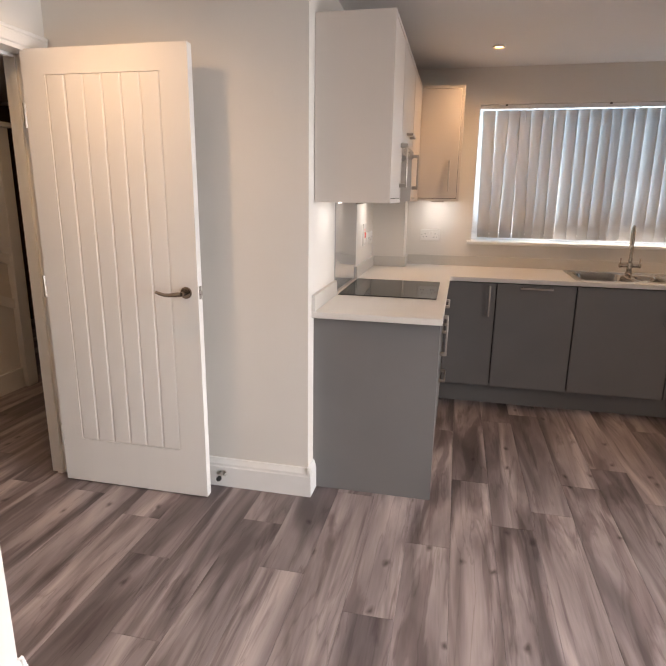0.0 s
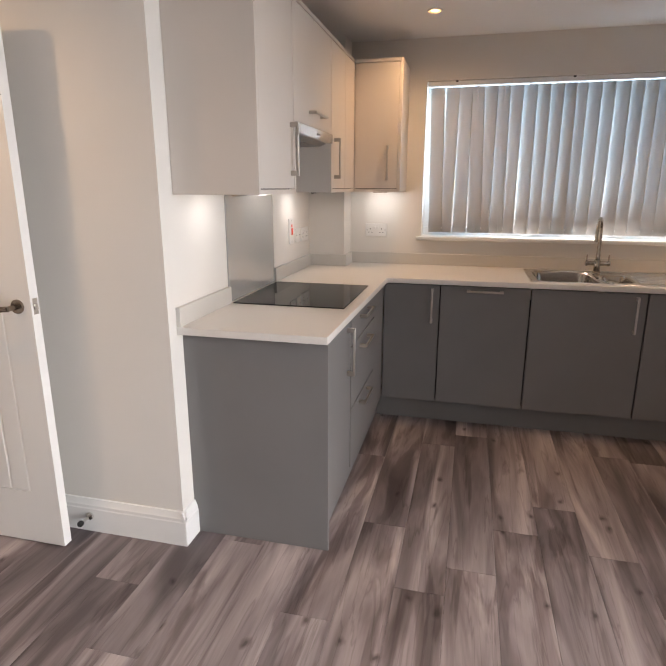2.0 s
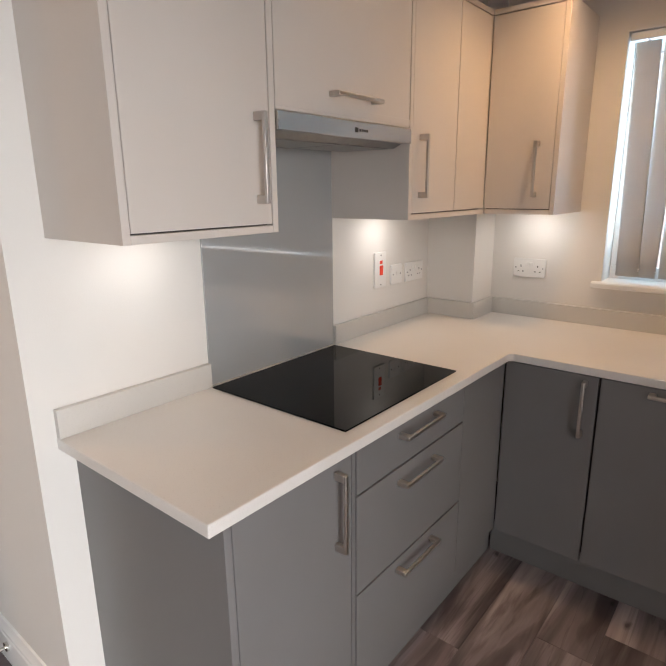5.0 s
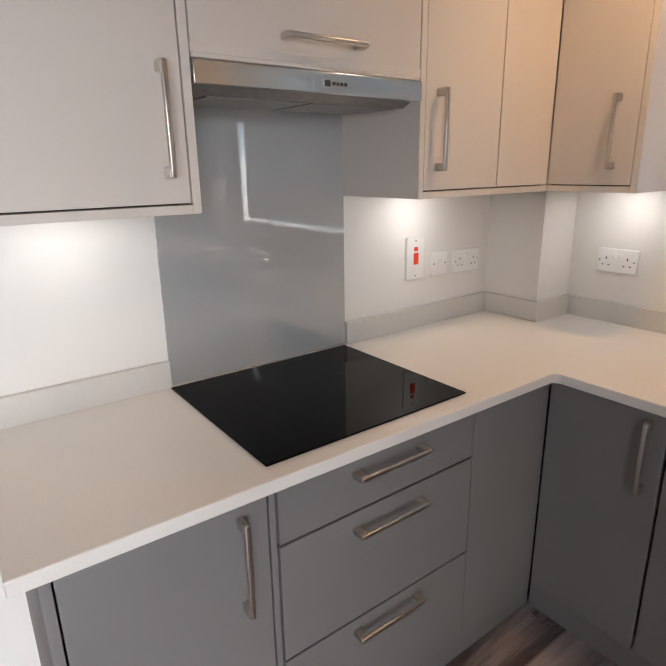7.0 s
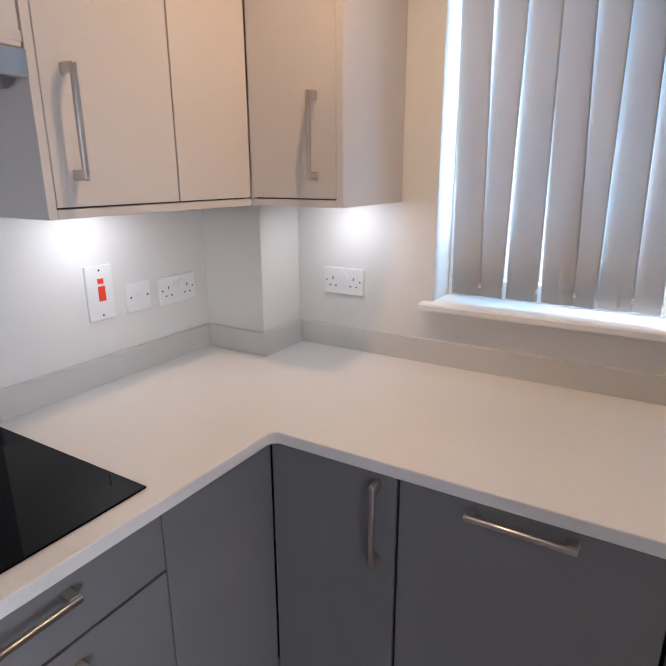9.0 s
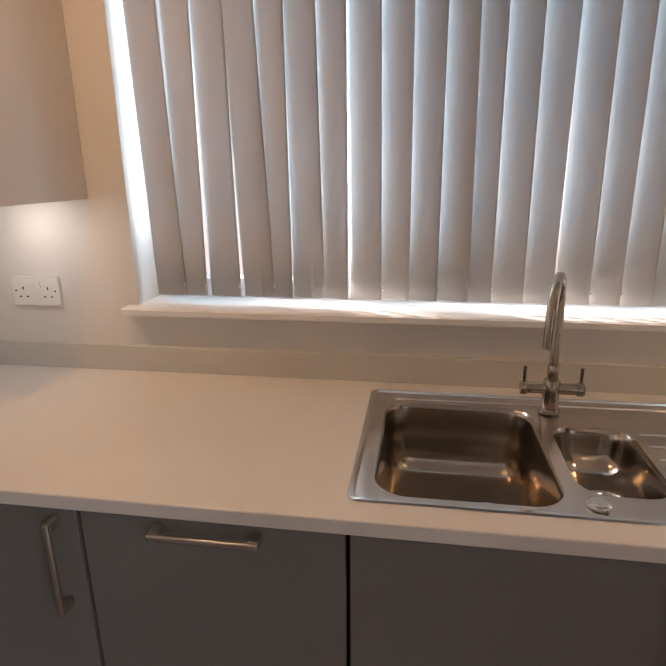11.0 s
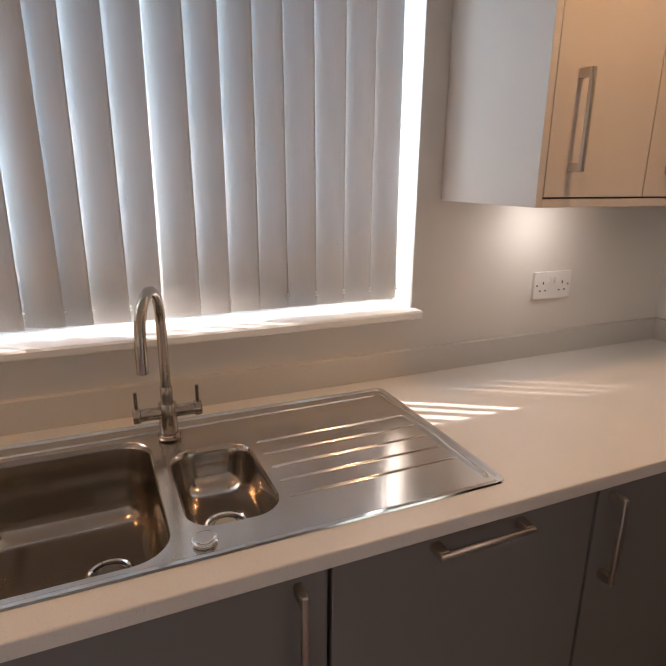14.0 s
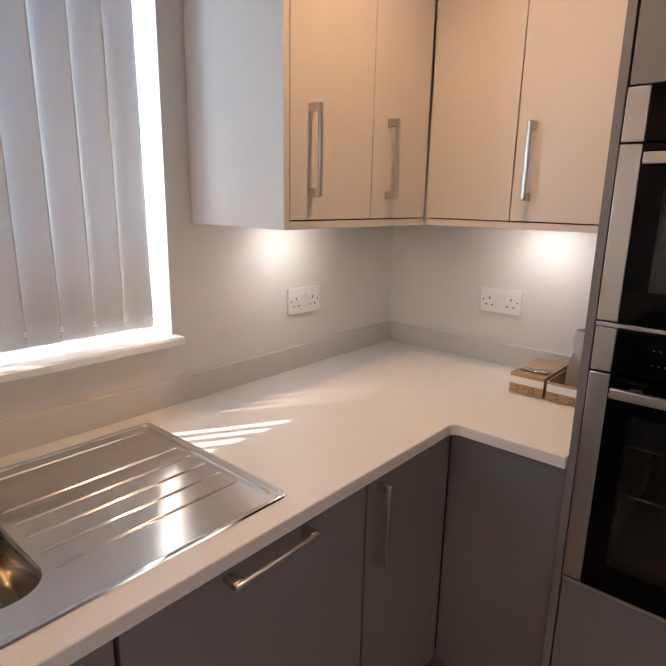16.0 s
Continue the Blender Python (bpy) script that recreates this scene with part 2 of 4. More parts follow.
M_SLAT = fabric("grey_white_blind_fabric", (0.62, 0.60, 0.58), (0.70, 0.80, 0.87), 0.16)
M_GLASS = glass("clear_pane")
M_CARD = mat("brown_cardboard", (0.40, 0.26, 0.155), 0.85, vary=0.08, scale=30, bump=0.15, bump_scale=90)
M_PAPER = mat("white_paper_label", (0.78, 0.77, 0.75), 0.7, vary=0.02)
M_INK = mat("dark_print", (0.05, 0.045, 0.04), 0.7)
M_TAPE = mat("glossy_parcel_tape", (0.50, 0.40, 0.31), 0.10, vary=0.1, scale=40, bump=0.4, bump_scale=60, coat=1.0)
M_TAPE.node_tree.nodes["Principled BSDF"].inputs["Transmission Weight"].default_value = 0.75
M_FILTER = mat("aluminium_filter", (0.34, 0.33, 0.32), 0.45, 0.9, vary=0.08, scale=60)
M_BROWN = mat("dark_brown_timber", (0.07, 0.028, 0.016), 0.5, vary=0.2, scale=9, stretch=(1, 1, 0.1))
M_PAVING = mat("pale_paving", (0.42, 0.40, 0.38), 0.9, vary=0.12, scale=0.8, bump=0.3, bump_scale=40)
M_SUB = mat("plank_joint_dark", (0.045, 0.035, 0.03), 0.9)
M_BULB = glow("warm_bulb", (1.0, 0.55, 0.20), 5.5)
M_FLOOR = wood_floor("grey_brown_wood_plank")
M_RUBBER = mat("black_rubber", (0.02, 0.02, 0.02), 0.7)


# ---- building helpers ----
def put_box(bm, x0, x1, y0, y1, z0, z1, bevel=0.0, seg=2):
    """Adds a box, its edges rounded by bevel, to a bmesh."""
    made = bmesh.ops.create_cube(bm, size=1.0)["verts"]
    for v in made:
        v.co = Vector((x0 + (v.co.x + 0.5) * (x1 - x0), y0 + (v.co.y + 0.5) * (y1 - y0), z0 + (v.co.z + 0.5) * (z1 - z0)))
    if bevel:
        edges = list({e for v in made for e in v.link_edges})
        bmesh.ops.bevel(bm, geom=edges, offset=bevel, segments=seg, affect="EDGES", profile=0.5)
    return bm


def box(x0, x1, y0, y1, z0, z1, bevel=0.0, seg=2):
    return put_box(bmesh.new(), min(x0, x1), max(x0, x1), min(y0, y1), max(y0, y1), min(z0, z1), max(z0, z1), bevel, seg)


def put_cyl(bm, centre, axis, radius, length, segs=24, radius2=None, bevel=0.0):
    made = bmesh.ops.create_cone(bm, cap_ends=True, segments=segs, radius1=radius, radius2=radius if radius2 is None else radius2, depth=length)["verts"]
    turn = Vector((0, 0, 1)).rotation_difference(Vector(axis)).to_matrix().to_4x4()
    bmesh.ops.transform(bm, matrix=Matrix.Translation(centre) @ turn, verts=made)
    if bevel:
        edges = [e for e in {e for v in made for e in v.link_edges} if any(len(f.verts) > 4 for f in e.link_faces)]
        bmesh.ops.bevel(bm, geom=edges, offset=bevel, segments=2, affect="EDGES", profile=0.5)
    return bm


def cyl(centre, axis, radius, length, segs=24, radius2=None, bevel=0.0):
    return put_cyl(bmesh.new(), centre, axis, radius, length, segs, radius2, bevel)


def put_tube(bm, path, radius, segs=16, ends=None):
    """A round tube along a list of places."""
    rings = []
    path = [Vector(p) for p in path]
    side = None
    for i, p in enumerate(path):
        d = (path[min(i + 1, len(path) - 1)] - path[max(i - 1, 0)]).normalized()
        if side is None:
            side = d.orthogonal().normalized()
        side = (side - d * side.dot(d)).normalized()
        up = d.cross(side)
        r = radius[i] if isinstance(radius, (list, tuple)) else radius
        rings.append([bm.verts.new(p + r * (math.cos(a) * side + math.sin(a) * up)) for a in [2 * math.pi * k / segs for k in range(segs)]])
    for a, b in zip(rings, rings[1:]):
        for k in range(segs):
            bm.faces.new((a[k], a[(k + 1) % segs], b[(k + 1) % segs], b[k]))
    bm.faces.new(rings[0][::-1])
    bm.faces.new(rings[-1])
    return bm


def prism(outline, axis, a0, a1):
    """Extrudes a flat outline (pairs) along an axis. For 'x' the pairs are y, z; for 'y' x, z; for 'z' x, y."""
    bm = bmesh.new()
    put = {"x": lambda p, a: (a, *p), "y": lambda p, a: (p[0], a, p[1]), "z": lambda p, a: (*p, a)}[axis]
    lo = [bm.verts.new(put(p, a0)) for p in outline]
    hi = [bm.verts.new(put(p, a1)) for p in outline]
    bm.faces.new(lo)
    bm.faces.new(hi[::-1])
    for i in range(len(lo)):
        j = (i + 1) % len(lo)
        bm.faces.new((lo[i], hi[i], hi[j], lo[j]))
    bmesh.ops.recalc_face_normals(bm, faces=bm.faces)
    return bm


def mesh_of(name, bm, material, smooth=True):
    bmesh.ops.recalc_face_normals(bm, faces=bm.faces)
    me = bpy.data.meshes.new(name)
    bm.to_mesh(me)
    bm.free()
    if smooth:
        me.shade_smooth()
        me.set_sharp_from_angle(angle=radians(35))
        for f in me.polygons:
            if f.area > 4e-4 and max(abs(c) for c in f.normal) > 0.9999:
                f.use_smooth = False
    me.materials.append(material)
    return me


def thing(name, label, category, loc=(0, 0, 0), group="", kind=""):
    """The Empty at the base of a thing whose parts are meshes."""
    ob = new(name)
    ob.empty_display_size = 0.05
    ob.location = loc
    return tagged(ob, label, category, group, kind)


def part(name, bm, material, parent, label="", m=None):
    """Links a bmesh, modelled in world places (or in m's), as ONE mesh under a thing or a part."""
    if m is not None:
        bmesh.ops.transform(bm, matrix=m, verts=bm.verts)
    ob = new(name, mesh_of(name, bm, material))
    ob.parent = parent
    top = parent
    if parent.parent is not None:
        top = parent.parent
    if parent.parent is None:
        ob.matrix_parent_inverse = Matrix.Translation(-Vector(parent.location))
    return tagged(ob, label)


def solid(name, bm, material, label, category, kind="", group=""):
    return tagged(new(name, mesh_of(name, bm, material)), label, category, group, kind)


# frames of the three runs: (along, out from the wall, up) to the world
XR, YW = 3.56, 4.30
HOB = Matrix(((0, 1, 0, 0), (1, 0, 0, 0), (0, 0, 1, 0), (0, 0, 0, 1)))
WIN = Matrix(((1, 0, 0, 0), (0, -1, 0, YW), (0, 0, 1, 0), (0, 0, 0, 1)))
RGT = Matrix(((0, -1, 0, XR), (1, 0, 0, 0), (0, 0, 1, 0), (0, 0, 0, 1)))

# ---- structure ----
BACK, LEFT = -3.4, -1.218
WIN_X0, WIN_X1, WIN_Z0, WIN_Z1 = 0.739, 2.538, 1.102, 2.088
CUT_Y0, CUT_Y1, CUT_Z = 1.32, 2.156, 2.036
T = 0.30


def wall(name, *boxes):
    bm = bmesh.new()
    for b in boxes:
        put_box(bm, *b)
    return solid(name, bm, M_WALL, "pale off-white matt painted plaster wall", "wall", "structure")


wall("wall_window", (-0.12, WIN_X0, YW, YW + T, -0.02, 2.5), (WIN_X1, XR + 0.2, YW, YW + T, -0.02, 2.5),
     (WIN_X0, WIN_X1, YW, YW + T, -0.02, WIN_Z0), (WIN_X0, WIN_X1, YW, YW + T, WIN_Z1, 2.5))
wall("wall_hob", (-0.12, 0.0, 2.215, YW, -0.02, 2.5))
wall("wall_door_side", (-1.36, -0.12, 2.215, 2.335, -0.02, 2.5))
wall("wall_left", (-1.36, LEFT, 0.93, CUT_Y0, -0.02, 2.5), (-1.36, LEFT, CUT_Y0, CUT_Y1, CUT_Z, 2.5), (-1.36, LEFT, CUT_Y1, 2.215, -0.02, 2.5))
wall("wall_nib", (-1.36, -0.50, 0.80, 0.93, -0.02, 2.5))
wall("wall_lounge_left", (-1.36, LEFT, BACK, 0.80, -0.02, 2.5))
wall("wall_right", (XR, XR + 0.2, 1.80, YW, -0.02, 2.5), (XR, XR + 0.2, BACK - 0.2, -0.60, -0.02, 2.5), (XR, XR + 0.2, -0.60, 1.80, 2.12, 2.5))
wall("wall_lounge_back", (-1.36, XR, BACK - 0.2, BACK, -0.02, 2.5))
wall("wall_hall_far", (-4.3, -4.2, 0.6, 5.3, -0.02, 2.5), (-4.3, -1.36, 5.2, 5.3, -0.02, 2.5), (-4.3, -1.36, 0.5, 0.6, -0.02, 2.5), (-1.36, -1.26, 2.335, 5.2, -0.02, 2.5))
wall("wall_pipe_boxing", (0.0, 0.242, 4.093, YW, 0.91, 2.36))
solid("ceiling", put_box(box(-4.3, XR + 0.2, BACK - 0.2, YW + T, CEIL, CEIL + 0.12), -4.3, -1.26, YW + T, 5.3, CEIL, CEIL + 0.12), M_CEIL, "white matt painted ceiling", "ceiling", "structure")
solid("floor_base", put_box(box(-4.3, XR + 0.2, BACK - 0.2, YW + T, -0.06, -0.009), -4.3, -1.26, YW + T, 5.3, -0.06, -0.009), M_SUB, "dark underlay below the wood planks", "floor", "structure")
solid("ground", prism([(-900, -900), (900, -900), (900, 900), (-900, 900)], "z", -0.6, -0.35), M_PAVING, "pale paved ground outside the window", "ground", "structure")

# window: frame, panes, sill
window = thing("window_1", "white plastic framed window behind blinds", "window", (1.65, 4.42, WIN_Z0), kind="structure")
FY0, FY1 = 4.43, 4.49
bm = bmesh.new()
for a in ((WIN_X0, WIN_X1, FY0, FY1, WIN_Z0, WIN_Z0 + 0.06), (WIN_X0, WIN_X1, FY0, FY1, WIN_Z1 - 0.06, WIN_Z1),
          (WIN_X0, WIN_X0 + 0.06, FY0, FY1, WIN_Z0 + 0.06, WIN_Z1 - 0.06), (WIN_X1 - 0.06, WIN_X1, FY0, FY1, WIN_Z0 + 0.06, WIN_Z1 - 0.06),
          (1.32, 1.39, FY0, FY1, WIN_Z0 + 0.06, WIN_Z1 - 0.06), (1.91, 1.98, FY0, FY1, WIN_Z0 + 0.06, WIN_Z1 - 0.06)):
    put_box(bm, *a, 0.004)
part("window_frame", bm, M_UPVC, window)
for a, b in ((WIN_X0 + 0.06, 1.32), (1.39, 1.91), (1.98, WIN_X1 - 0.06)):
    p = part("pane", box(a, b, 4.458, 4.462, WIN_Z0 + 0.06, WIN_Z1 - 0.06), M_GLASS, window)
    p.visible_shadow = False
sill = prism([(4.262, 1.082), (4.258, 1.086), (4.257, 1.100), (4.262, 1.105), (4.43, 1.105), (4.43, 1.103), (4.299, 1.103), (4.299, 1.080), (4.268, 1.080)], "x", 0.708, 2.549)
solid("window_sill", sill, M_TRIM, "white painted sill board under the window", "window sill", "structure")


def skirting(name, axis, a0, a1, face, sign):
    """A moulded white skirting board along a wall face."""
    prof = [(0, 0), (0.018, 0), (0.018, 0.105), (0.0155, 0.110), (0.0155, 0.122), (0.012, 0.128), (0.009, 0.140), (0.006, 0.148), (0, 0.150)]
    o = prism([(face + sign * p, z) for p, z in prof], axis, a0, a1)
    return solid(name, o, M_TRIM, "white moulded skirting board along the wall", "skirting", "structure")


skirting("baseboard", "x", LEFT, 0.0155, 2.215, -1)
skirting("baseboard", "y", 2.1985, 2.309, 0.0, 1)
skirting("baseboard", "x", LEFT, -0.482, 0.80, -1)
skirting("baseboard", "y", 0.785, 0.945, -0.50, 1)
skirting("baseboard", "x", LEFT, -0.482, 0.93, 1)
skirting("baseboard", "y", BACK, 0.80, LEFT, 1)
skirting("baseboard", "y", 1.80, 2.72, XR, -1)
skirting("baseboard", "y", BACK, -0.60, XR, -1)

# door lining and architrave in the left wall
lining = bmesh.new()
put_box(lining, -1.37, LEFT + 0.004, CUT_Y1 - 0.028, CUT_Y1, 0, CUT_Z, 0.002)
put_box(lining, -1.37, LEFT + 0.004, CUT_Y0, CUT_Y0 + 0.028, 0, CUT_Z, 0.002)
put_box(lining, -1.37, LEFT + 0.004, CUT_Y0 + 0.028, CUT_Y1 - 0.028, CUT_Z - 0.028, CUT_Z, 0.002)
put_box(lining, -1.33, -1.30, CUT_Y1 - 0.042, CUT_Y1 - 0.028, 0, CUT_Z - 0.028, 0.002)
put_box(lining, -1.33, -1.30, CUT_Y0 + 0.028, CUT_Y1 - 0.042, CUT_Z - 0.042, CUT_Z - 0.028, 0.002)
solid("trim_door_lining", lining, M_TRIM, "white painted door lining with stop bead", "door frame", "structure")
PROFILE = [(0.0, 0.0), (0.0, 0.010), (0.004, 0.014), (0.030, 0.015), (0.036, 0.018), (0.042, 0.018), (0.046, 0.022), (0.056, 0.022), (0.060, 0.018), (0.060, 0.0)]
HEAD = CUT_Z - 0.010
for y0, sg in ((CUT_Y1 - 0.010, 1), (CUT_Y0 + 0.010, -1)):
    solid("trim_architrave", prism([(LEFT + p, y0 + sg * w) for w, p in PROFILE], "z", 0.0, HEAD), M_TRIM, "white moulded architrave beside the doorway", "architrave", "structure")
solid("trim_architrave", prism([(LEFT + p + 0.001, HEAD + w) for w, p in PROFILE], "y", CUT_Y0 - 0.050, CUT_Y1 + 0.052), M_TRIM, "white moulded architrave over the doorway", "architrave", "structure")

# glazed garden doors in the right wall behind the walk; unseen, added for daylight
patio_win = thing("window_2", "white framed glazed patio doors, unseen, added as the side daylight's source", "window", (XR + 0.12, 0.60, 0), kind="structure")
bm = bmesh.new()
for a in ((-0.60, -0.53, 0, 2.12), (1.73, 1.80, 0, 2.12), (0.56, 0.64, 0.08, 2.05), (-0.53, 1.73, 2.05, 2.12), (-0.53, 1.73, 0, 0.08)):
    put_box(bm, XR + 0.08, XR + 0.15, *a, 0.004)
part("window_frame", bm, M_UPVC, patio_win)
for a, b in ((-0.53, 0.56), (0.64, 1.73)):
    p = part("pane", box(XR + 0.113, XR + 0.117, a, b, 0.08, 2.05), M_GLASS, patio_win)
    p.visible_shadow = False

# ---- open door ----
door = thing("door_1", "white boarded interior door standing open against the wall", "door", (-1.234, 2.095, 0.008), kind="structure")
DTOP = 2.014
DX0, DX1, DY0, DY1 = -1.234, -0.462, 2.070, 2.110
part("slab", box(DX0, DX1, DY0 + 0.0052, DY1, 0.008, DTOP, 0.002), M_DOORW, door)
GX = [-1.119 + i * 0.0880 for i in range(7)]
rim = bmesh.new()
put_box(rim, DX0, GX[0] - 0.003, DY0, DY0 + 0.006, 0.008, DTOP)
part("stile", rim, M_DOORW, door)
part("stile", box(GX[-1] + 0.003, DX1, DY0, DY0 + 0.006, 0.008, DTOP), M_DOORW, door)
part("rail", box(GX[0] - 0.003, GX[-1] + 0.003, DY0, DY0 + 0.006, 1.9105, DTOP), M_DOORW, door)
part("rail", box(GX[0] - 0.003, GX[-1] + 0.003, DY0, DY0 + 0.006, 0.008, 0.2385), M_DOORW, door)
for a, b in zip(GX, GX[1:]):
    face = [(a + 0.0003, DY0 + 0.0055), (a + 0.0003, DY0 + 0.0040), (a + 0.0065, DY0 + 0.0003), (b - 0.0065, DY0 + 0.0003), (b - 0.0003, DY0 + 0.0040), (b - 0.0003, DY0 + 0.0055)]
    part("board", prism(face, "z", 0.2415, 1.9075), M_DOORW, door)
handle = part("door_handle", put_cyl(cyl((-0.517, DY0 - 0.005, 1.005), (0, 1, 0), 0.0265, 0.010, 32, bevel=0.003), (-0.517, DY0 - 0.028, 1.005), (0, 1, 0), 0.0095, 0.045), M_LEVER, door, "dark satin nickel lever handle on a round rose")
lever = [(-0.517, DY0 - 0.05, 1.005), (-0.54, DY0 - 0.052, 1.003), (-0.57, DY0 - 0.053, 0.999), (-0.595, DY0 - 0.053, 0.999), (-0.62, DY0 - 0.052, 1.004), (-0.638, DY0 - 0.050, 1.010)]
part("lever", put_tube(bmesh.new(), lever, [0.010, 0.0105, 0.009, 0.008, 0.0075, 0.006]), M_LEVER, handle)
part("latch_plate", put_box(box(DX1 - 0.001, DX1 + 0.0015, 2.079, 2.101, 0.975, 1.035, 0.0006), DX1, DX1 + 0.009, 2.084, 2.096, 0.993, 1.014, 0.002), M_CHROME, door, "shiny latch plate on the door edge")
for hz in (0.25, 1.0, 1.75):
    part("hinge", cyl((DX0 - 0.004, DY0 - 0.003, hz), (0, 0, 1), 0.006, 0.10, 12), M_NICKEL, door)
stop = thing("door_stop", "chrome door stop with black rubber tip on the skirting", "door stop", (-0.43, 2.197, 0.07))
part("stem", put_cyl(cyl((-0.43, 2.193, 0.075), (0, 1, 0), 0.016, 0.008, 20), (-0.43, 2.165, 0.075), (0, 1, 0), 0.006, 0.05, 16), M_CHROME, stop)
part("tip", cyl((-0.43, 2.135, 0.075), (0, 1, 0), 0.012, 0.018, 20, bevel=0.003), M_RUBBER, stop, "black rubber tip")

# ---- hall beyond the doorway ----
stair = thing("staircase", "white panelled side of a staircase with a newel post", "stairs", (-2.5, 2.9, 0))
part("newel_post", box(-2.54, -2.44, 3.20, 3.30, 0, 1.85, 0.006), M_TRIM, stair)
part("newel_cap", box(-2.56, -2.42, 3.18, 3.32, 1.85, 1.885, 0.008), M_TRIM, stair)
part("side_panel", box(-2.52, -2.49, 0.62, 3.20, 0, 0.78, 0.0), M_WALL, stair)
for z0 in (0.60, 0.92):
    part("string", prism([(0.62, z0 + 1.0), (3.20, z0), (3.20, z0 + 0.07), (0.62, z0 + 1.07)], "x", -2.535, -2.47), M_TRIM, stair)
part("baseboard", box(-2.49, -2.472, 0.62, 3.20, 0, 0.15, 0.004), M_TRIM, stair)
part("upper_panel", prism([(0.62, 1.60), (3.20, 0.66), (3.20, 0.93), (0.62, 1.93)], "x", -2.51, -2.495), M_WALL, stair)
hall_door = thing("hall_cupboard", "dark brown timber panel at the end of the hall", "cupboard", (-2.8, 5.17, 0))
part("panel", box(-4.19, -1.40, 5.15, 5.195, 0, 2.3, 0.01), M_BROWN, hall_door)

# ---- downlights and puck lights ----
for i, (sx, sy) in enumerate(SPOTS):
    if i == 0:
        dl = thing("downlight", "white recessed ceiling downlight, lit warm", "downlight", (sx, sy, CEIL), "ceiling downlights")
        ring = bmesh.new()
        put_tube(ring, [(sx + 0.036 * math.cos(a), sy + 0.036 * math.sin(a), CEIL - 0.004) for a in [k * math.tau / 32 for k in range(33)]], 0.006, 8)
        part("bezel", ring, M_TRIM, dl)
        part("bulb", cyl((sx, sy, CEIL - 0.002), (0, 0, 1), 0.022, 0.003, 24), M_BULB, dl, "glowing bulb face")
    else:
        # the two added lamps get the same fitting
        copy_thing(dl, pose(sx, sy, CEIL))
for i, (sx, sy, turn) in enumerate(UNDER):
    if i == 0:
        pk = thing("cabinet_light", "small steel wedge lamp under a wall cabinet, lit", "cabinet light", (sx, sy, 1.400), "under-cabinet lights")
        part("housing", prism([(sx + 0.006, 1.3995), (sx + 0.046, 1.3995), (sx + 0.040, 1.396), (sx + 0.016, 1.391), (sx + 0.012, 1.391)], "y", sy - 0.045, sy + 0.045), M_STEEL_SHADED, pk)
        part("bracket", box(sx + 0.006, sx + 0.046, sy - 0.047, sy + 0.047, 1.3980, 1.3998, 0.0005), M_STEEL_SHADED, pk)
    else:
        copy_thing(pk, pose(sx, sy, 1.400, 0, 0, turn - 90))


# ---- cabinets ----
def bar_handle(along, out, up, length, upright, m, parent):
    """A flat nickel bar on two square posts. along, up: its middle; out: the door's face."""
    h = length / 2
    bm = bmesh.new()
    if upright:
        put_box(bm, along - 0.006, along + 0.006, out + 0.026, out + 0.036, up - h, up + h, 0.0032, 3)
        for s in (-1, 1):
            put_box(bm, along - 0.007, along + 0.007, out - 0.0005, out + 0.029, up + s * (h - 0.010) - 0.010, up + s * (h - 0.010) + 0.010, 0.002)
    else:
        put_box(bm, along - h, along + h, out + 0.026, out + 0.036, up - 0.006, up + 0.006, 0.0032, 3)
        for s in (-1, 1):
            put_box(bm, along + s * (h - 0.010) - 0.010, along + s * (h - 0.010) + 0.010, out - 0.0005, out + 0.029, up - 0.007, up + 0.007, 0.002)
    return part("handle", bm, M_NICKEL, parent, "brushed nickel bar handle", m)


def front(name, a0, a1, z0, z1, out, material, m, parent):
    return part(name, box(a0, a1, out - 0.018, out, z0, z1, 0.0015), material, parent, "", m)


def base_unit(label, a0, a1, m, name="base_cabinet", top=0.878):
    mid = m @ Vector(((a0 + a1) / 2, 0.3, 0.15))
    u = thing(name, label, "cabinet", mid, "grey base cabinets")
    part("body", box(a0, a1, 0.02, 0.558, 0.145, top), M_GAP_SHADE, u, "cabinet box, coloured dark to shade the gaps between fronts", m)
    return u


OUT = 0.583
G = 0.002
# hob run
u = base_unit("matt grey base cabinet with one door beside the drawers", 2.330, 2.716, HOB)
d = front("door", 2.330 + G, 2.714, 0.150, 0.872, OUT, M_GREY, HOB, u)
bar_handle(2.653, OUT, 0.742, 0.215, True, HOB, d)
part("end_panel", box(0.0, OUT + 0.002, 2.309, 2.328, 0.0, 0.880, 0.0015), M_GREY, u, "full-height grey end panel")
part("filler_strip", box(0.5, OUT - 0.002, 2.7195, 2.7335, 0.150, 0.876, 0.001), M_GREY, u)
u = base_unit("matt grey three-drawer base cabinet under the hob", 2.737, 3.337, HOB, "drawer_cabinet")
for z0, z1, hz in ((0.7435, 0.872, 0.838), (0.4435, 0.737, 0.692), (0.150, 0.437, 0.403)):
    d = front("drawer_front", 2.737 + G, 3.337 - G, z0, z1, OUT, M_GREY, HOB, u)
    bar_handle(3.037, OUT, hz, 0.215, False, HOB, d)
part("filler_panel", box(0.52, OUT - 0.001, 3.339, 3.674, 0.150, 0.878, 0.001), M_GREY, u)
# window run
WOUT = YW - 3.675
